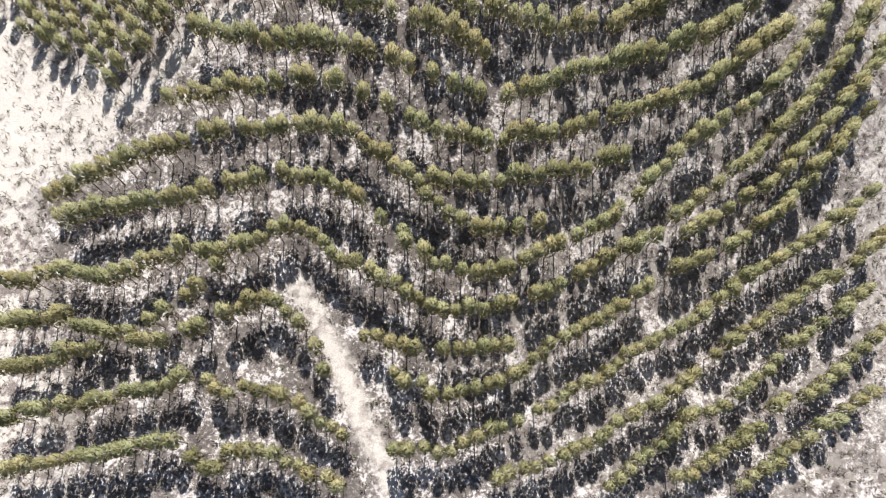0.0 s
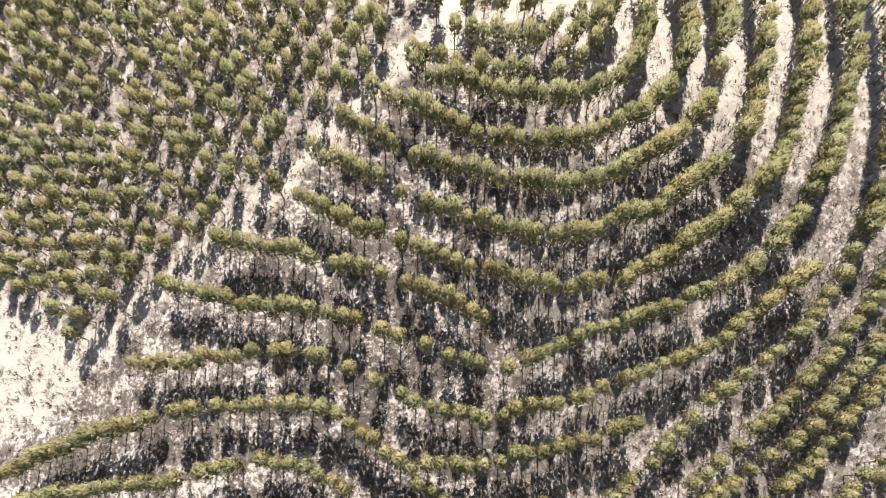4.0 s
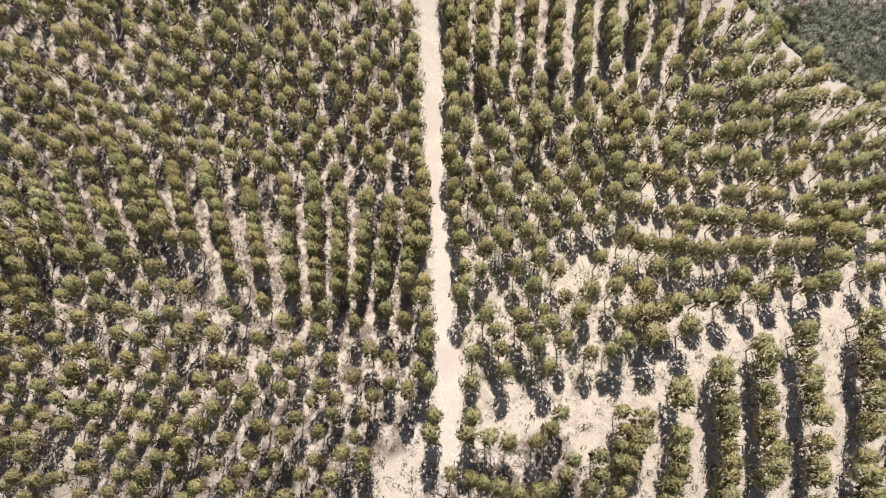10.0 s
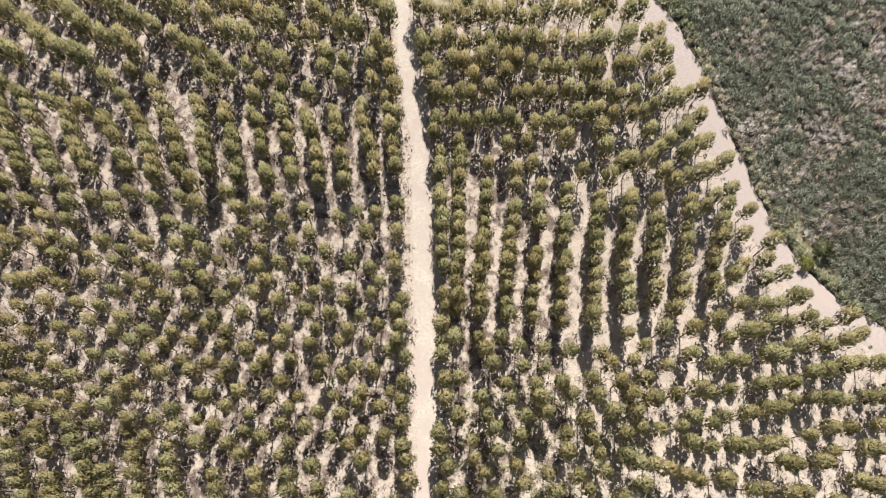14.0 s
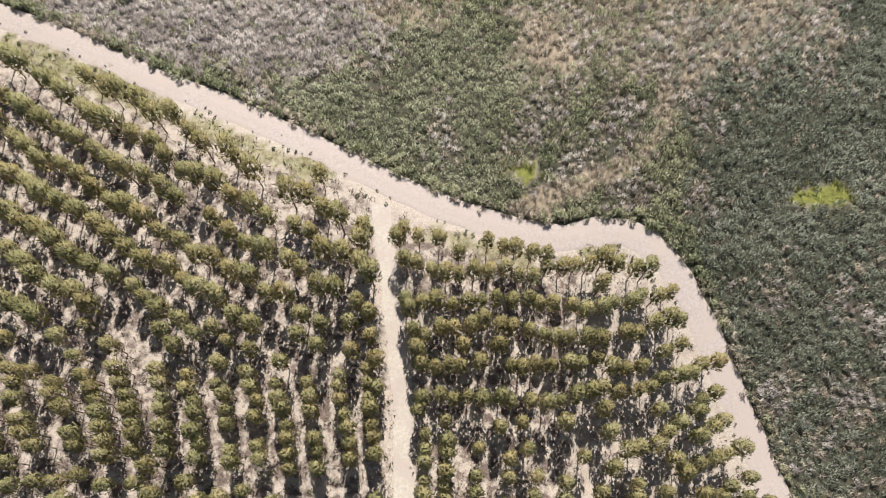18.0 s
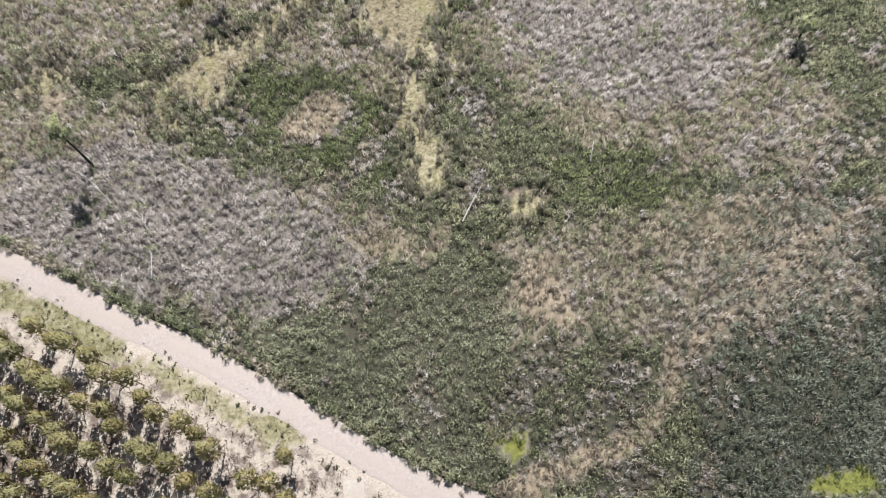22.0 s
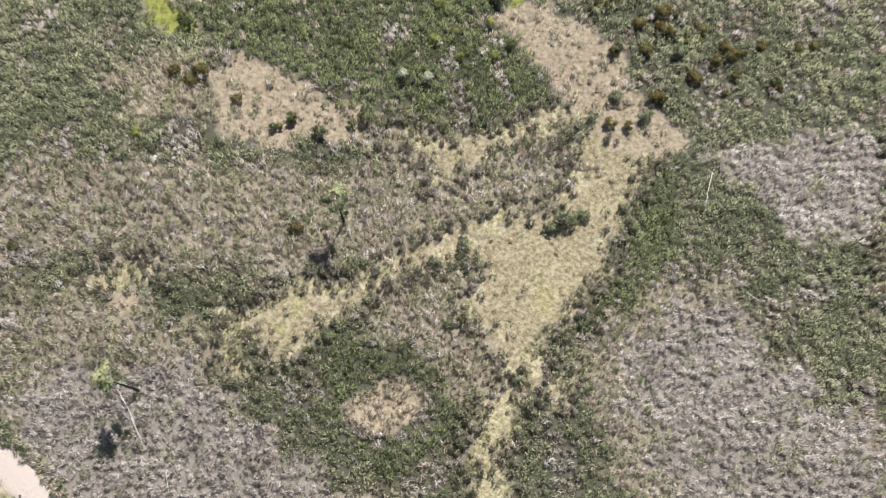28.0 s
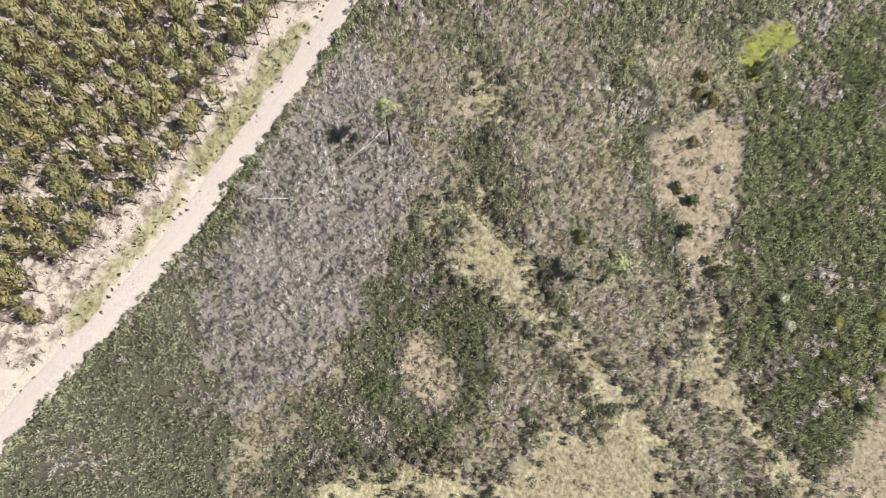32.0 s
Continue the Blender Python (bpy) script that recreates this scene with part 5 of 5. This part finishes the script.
def lone_pine(x, y, tall, wide, seed, label, leaf):
    """A burnt pine that stands alone: a long charred stem, bare limbs and a small new crown."""
    r = np.random.default_rng(seed)
    tree = tagged(at_ground(new("lone_pine"), x, y), label, "pine tree", "lone burnt pines on the heath")
    lean = r.normal(0, 0.25, 2)
    spine = [(lean[0] * u * u, lean[1] * u * u, tall * u) for u in (0, 0.2, 0.45, 0.7, 0.9, 1)]
    part("trunk", limb(spine, [0.2 * (1 - 0.85 * u) for u in (0, 0.2, 0.45, 0.7, 0.9, 1)], 8), MAT_CHAR, tree, "charred black trunk")
    tips = []
    for k in range(7):
        u = 0.55 + 0.06 * k
        w = k * 2.4 + r.uniform(-0.4, 0.4)
        root = Vector((lean[0] * u * u, lean[1] * u * u, tall * u))
        tip = root + Vector((math.cos(w), math.sin(w), 0.45)) * wide * r.uniform(0.35, 0.6)
        part("limb", limb([root, root.lerp(tip, 0.5) + Vector((0, 0, -0.05)), tip], (0.05, 0.035, 0.012), 4), MAT_CHAR, tree)
        if u > 0.7:
            tips.append(tip)
    tips.append(Vector(spine[-1]))
    base = np.array([tuple(t) for t in tips])
    c = base[r.integers(0, len(base), 44)] * np.array([0.75, 0.75, 1.0]) + r.normal(0, 0.26, (44, 3)) * np.array([wide * 0.45, wide * 0.45, 1.0])
    f = c[r.integers(0, 44, 620)] + r.normal(0, 0.32, (620, 3))
    out = (c - c.mean(0)) * np.array([1, 1, 0])
    verts, faces = merge([clumps(c, out, 0.44, r), blades(f, 0.5, r, 0.8, 0.3)])
    faces, soft = rounded(verts, faces, tall * 0.84, tall * 0.16, wide * 0.5, r)
    crown = new("crown", shape("crown", verts, faces, leaf, True, soft))
    crown.parent = tree
    tagged(crown, "small pale green crown of new growth")


lone_pine(-38.4, 266.0, 10.6, 3.3, 1, "tall burnt pine with a black stem and small pale crown", MAT_PALE)
lone_pine(-50.7, 234.7, 12.2, 2.8, 2, "tallest burnt pine with a black stem among the grey brush", MAT_PALE)
lone_pine(-86.3, 251.0, 12.5, 3.0, 3, "burnt pine with a black stem among green heath", MAT_PALE)
lone_pine(-77.3, 234.6, 12.0, 2.8, 4, "burnt pine with a pale crown beside the sand road", MAT_PALE)
lone_pine(44.1, 260.5, 4.5, 1.8, 5, "short burnt pine sapling in the green heath", MAT_PALE)


def bush_meshes(seed, wide, tall, mat):
    """An uneven mound of leafy shoots on a few stems."""
    r = np.random.default_rng(seed)
    n, m = 16, 520
    a, q = r.uniform(0, 6.28, n), np.sqrt(r.uniform(0, 1, n))
    z = tall * (0.3 + 0.5 * np.sqrt(1 - (0.9 * q) ** 2) * r.uniform(0.6, 1.1, n))
    c = np.stack([np.cos(a) * q * wide * 0.42, np.sin(a) * q * wide * 0.42, z], 1)
    way = r.normal(size=(m, 3))
    way[:, 2] = np.abs(way[:, 2])
    way /= np.linalg.norm(way, axis=1)[:, None]
    f = c[r.integers(0, n, m)] + way * (0.21 * wide * r.uniform(0.5, 1.15, m))[:, None]
    verts, faces = blades(f, 0.17 * wide, r, 0.7, 0.34, way * 0.9)
    faces, soft = rounded(verts, faces, 0.1 * tall, tall, wide * 0.6, r, 0.3)
    stems = [limb([(0, 0, 0), tuple(c[k] * 0.5), tuple(c[k])], (0.06, 0.04, 0.015), 4) for k in range(0, 12, 2)]
    return shape("leaves", verts, faces, mat, True, soft), [shape("stem", *p, MAT_BARK) for p in stems]


def bushes(name, mat, wide, tall, spots, label, group, seed):
    """A group of alike bushes: x, y, size."""
    crown, stems = bush_meshes(seed, wide, tall, mat)
    r = np.random.default_rng(seed)
    for x, y, size in spots:
        b = at_ground(new(name), x, y, r.uniform(0, 6.28), size)
        tagged(b, label, "bush", group)
        new("leaves", crown).parent = b
        for me in stems:
            new("stem", me).parent = b


bushes("dark_bush", MAT_DARK, 1.9, 1.6, [(-51.4, 275.8, 1.0), (-52.9, 273.5, 0.75), (-47, 275.8, 1.2), (-42.4, 280.7, 1.25), (-44, 279.3, 0.8), (-73.8, 243.6, 0.9),
       (-18.4, 261.0, 0.8), (-34.5, 307.4, 1.3), (-40.6, 307.9, 1.2), (-29.2, 301.6, 1.0), (-14.9, 308.2, 1.0), (7.7, 312, 1.0), (-70.8, 281.7, 1.5)],
       "dark green rounded bush in the clearing", "dark bushes of the clearings", 51)
bushes("olive_bush", MAT_OLIVE, 1.9, 1.5, [(-10.8, 316.6, 1.3), (-13.4, 313.5, 1.1), (-9.7, 314, 1.2), (-11, 309.8, 1.1), (-15, 307.8, 0.9), (-18.3, 315.5, 0.8),
       (-20.4, 314.2, 0.8), (-6.4, 303.5, 1.1), (1.1, 313.8, 1.2), (-4.6, 316.3, 0.9), (-0.8, 315.1, 0.8), (-2.4, 308.4, 1.0), (-65.5, 276, 1.2),
       (-43.5, 262, 1.1), (-7.1, 303.2, 1.0), (-66, 274, 0.9),
       (-20.6, 312.9, 0.67), (-18.8, 314.2, 0.82), (-13.4, 313.4, 0.73), (-10.7, 314.6, 0.85), (-8.6, 314.1, 0.86), (-9.1, 317.4, 0.58), (-4, 314.7, 0.56), (-0.4, 315, 0.97), (2.2, 315, 0.68), (-6.1, 313.8, 0.67), (-0.9, 312.4, 1), (-15, 307.4, 0.79), (11.3, 319.7, 0.97), (2.5, 311.2, 0.79), (8.4, 311.5, 0.87), (2.1, 308, 0.63), (-8.7, 297.5, 0.87), (-11.1, 296.9, 0.98), (9.2, 318.5, 0.81), (4.3, 316.9, 0.92), (-3.1, 308.9, 0.89), (-66.9, 274.3, 0.58), (-68.7, 274.3, 0.93),
       (-59.2, 274.6, 0.85), (-51.2, 275.7, 0.7), (-52.4, 274, 0.57)], "olive-brown bush on the dry slope", "olive bushes of the dry slope", 52)
bushes("lime_bush", MAT_LIME, 1.7, 1.3, [(-41.4, 302.5, 1.2), (-42.4, 304.2, 1.0), (-39.5, 296.8, 1.1), (-35.2, 296.4, 0.9), (-30.9, 299.1, 0.9), (-68.3, 264.1, 1.0),
       (-37.5, 299.5, 0.9), (-33.5, 303.5, 1.0), (48.5, 157.5, 1.3)], "yellow-green bush among dark heath", "lime bushes", 53)
bushes("grey_bush", MAT_BUSH, 2.2, 1.5, [(-22.4, 270.6, 1.1), (-11.5, 280.2, 1.5), (-12.6, 278.4, 1.0), (-19.8, 259.6, 0.8), (-4.4, 285.4, 0.8), (-9.5, 282.0, 1.0),
       (-7.1, 299.8, 1.1), (-12, 301, 1.0), (-25, 266.5, 0.9), (-8.5, 256.6, 0.8), (-3.0, 289.0, 0.9), (-14.0, 296.4, 0.9), (-33.0, 251.0, 0.8), (-6.2, 311.5, 1.1)],
       "grey-green bush standing on the grass", "bushes on the meadow", 54)
bushes("pale_bush", MAT_SILVER, 1.5, 2.0, [(-41.1, 289.4, 1.1), (-37.7, 290.6, 1.2)], "pale silvery shrub amid dark heath", "pale shrubs", 55)
bushes("round_bush", MAT_DARK, 3.6, 2.6, [(-28.4, 314.6, 1.15), (50.8, 159.6, 0.85)], "large round dark green bush", "round bushes", 56)


def log(points, thick, label, seed, mat=None):
    """A bleached fallen trunk with broken stubs; points of x, y and height over the ground."""
    r = np.random.default_rng(seed)
    p = [Vector((x, y, float(height(x, y)) + h)) for x, y, h in points]
    out = [limb(p, np.linspace(thick, thick * 0.35, len(p)) * 0.62, 6)]
    for _ in range(4):
        k = int(r.integers(0, len(p) - 1))
        root = p[k].lerp(p[k + 1], r.uniform(0.2, 0.9))
        out.append(limb([root, root + Vector((*r.normal(0, 0.6, 2), r.uniform(0.1, 0.6)))], (thick * 0.35, thick * 0.1), 3))
    tagged(new("fallen_log", shape("fallen_log", *merge(out), mat or MAT_DEADWOOD)), label, "log", "dead wood on the heath")


WHITE = "bleached white fallen trunk lying on the heath brush"
log([(0.3, 231.0, 0.9), (1.2, 233.4, 1.1), (1.9, 235.0, 1.4), (2.6, 236.5, 1.9)], 0.16, WHITE, 1)
log([(4.6, 295.3, 1.0), (5.0, 292.4, 0.9), (5.7, 289.2, 0.8)], 0.13, WHITE, 2)
log([(14.2, 280.0, 0.9), (16.2, 279.4, 0.9)], 0.10, WHITE, 3)
log([(38.1, 269.0, 0.9), (38.6, 265.3, 0.9)], 0.12, WHITE, 4)
log([(-52.1, 233.3, 0.8), (-50.4, 232.3, 0.9), (-48.7, 231.1, 0.8)], 0.11, WHITE, 5)
log([(17.0, 243.6, 0.9), (16.6, 240.4, 1.0)], 0.10, WHITE, 6)
log([(-40.3, 223.2, 0.8), (-39.2, 219.4, 1.4)], 0.11, WHITE, 7)
log([(-43.5, 219.9, 0.8), (-42.6, 217.6, 0.9)], 0.08, WHITE, 8)
log([(-41.0, 218.5, 0.8), (-39.7, 217.0, 0.8)], 0.08, WHITE, 9)
log([(-42.4, 227.6, 0.8), (-40.8, 225.6, 0.8)], 0.08, WHITE, 10)
log([(10.4, 274.7, 0.9), (12.7, 275.0, 0.9)], 0.09, WHITE, 11)
log([(-17.9, 287.8, 0.5), (-15.9, 287.2, 0.6)], 0.10, WHITE, 12)
log([(-49.5, 231.5, 0.9), (-46.0, 228.9, 0.8)], 0.09, WHITE, 13)
BLACK = "charred dark stick fallen across the brush"
log([(-17.3, 221.0, 0.9), (-13.9, 223.3, 0.9)], 0.07, BLACK, 14, MAT_CHAR)
log([(-30.5, 218.7, 0.9), (-27.1, 216.7, 0.9)], 0.07, BLACK, 15, MAT_CHAR)
log([(-22.8, 226.0, 0.9), (-20.4, 224.4, 0.9)], 0.06, BLACK, 16, MAT_CHAR)


def dead_tree(x, y, tall, turn, seed):
    r = np.random.default_rng(seed)
    t = tagged(at_ground(new("dead_tree"), x, y, turn), "crooked bleached dead tree with bare white limbs", "dead tree")
    spine = [(0, 0, 0), (0.5, 0.2, tall * 0.35), (1.2, 0.1, tall * 0.6), (1.5, 0.9, tall * 0.85), (2.4, 1.0, tall)]
    part("trunk", limb(spine, (0.22, 0.18, 0.14, 0.09, 0.03), 7), MAT_DEADWOOD, t)
    for k in range(6):
        root = Vector(spine[1 + k % 3]).lerp(Vector(spine[2 + k % 3]), r.uniform(0, 1))
        tip = root + Vector((r.normal(0, 1), r.normal(0, 1), r.uniform(0.3, 1.2)))
        part("limb", limb([root, root.lerp(tip, 0.5) + Vector((0.1, 0, 0.1)), tip], (0.07, 0.05, 0.015), 4), MAT_DEADWOOD, t)


dead_tree(-22.5, 318.6, 4.6, 2.2, 71)
dead_tree(-14.6, 318.4, 3.0, 0.6, 72)


def roadside():
    """Small dark tufts along the verge, and pebbles of pale sand crust on the road's edge."""
    r = np.random.default_rng(41)
    k = r.integers(4, len(ROAD_LINE) - 4, 420)
    p = ROAD_LINE[k]
    d = ROAD_LINE[k + 1] - ROAD_LINE[k - 1]
    d /= np.hypot(*d.T)[:, None]
    off = -np.abs(r.normal(2.5, 0.7, len(k)))
    x, y = p[:, 0] - d[:, 1] * off, p[:, 1] + d[:, 0] * off
    spread("roadside_tufts", MAT_DARK, [shrub(130 + n, 16, 0.45, 0.5, 0.3, 0.35, 1.0) for n in range(3)], np.c_[x, y, height(x, y)],
           "small dark tufts along the sandy verge", 9, 0.5, 1.3, "grass")


roadside()
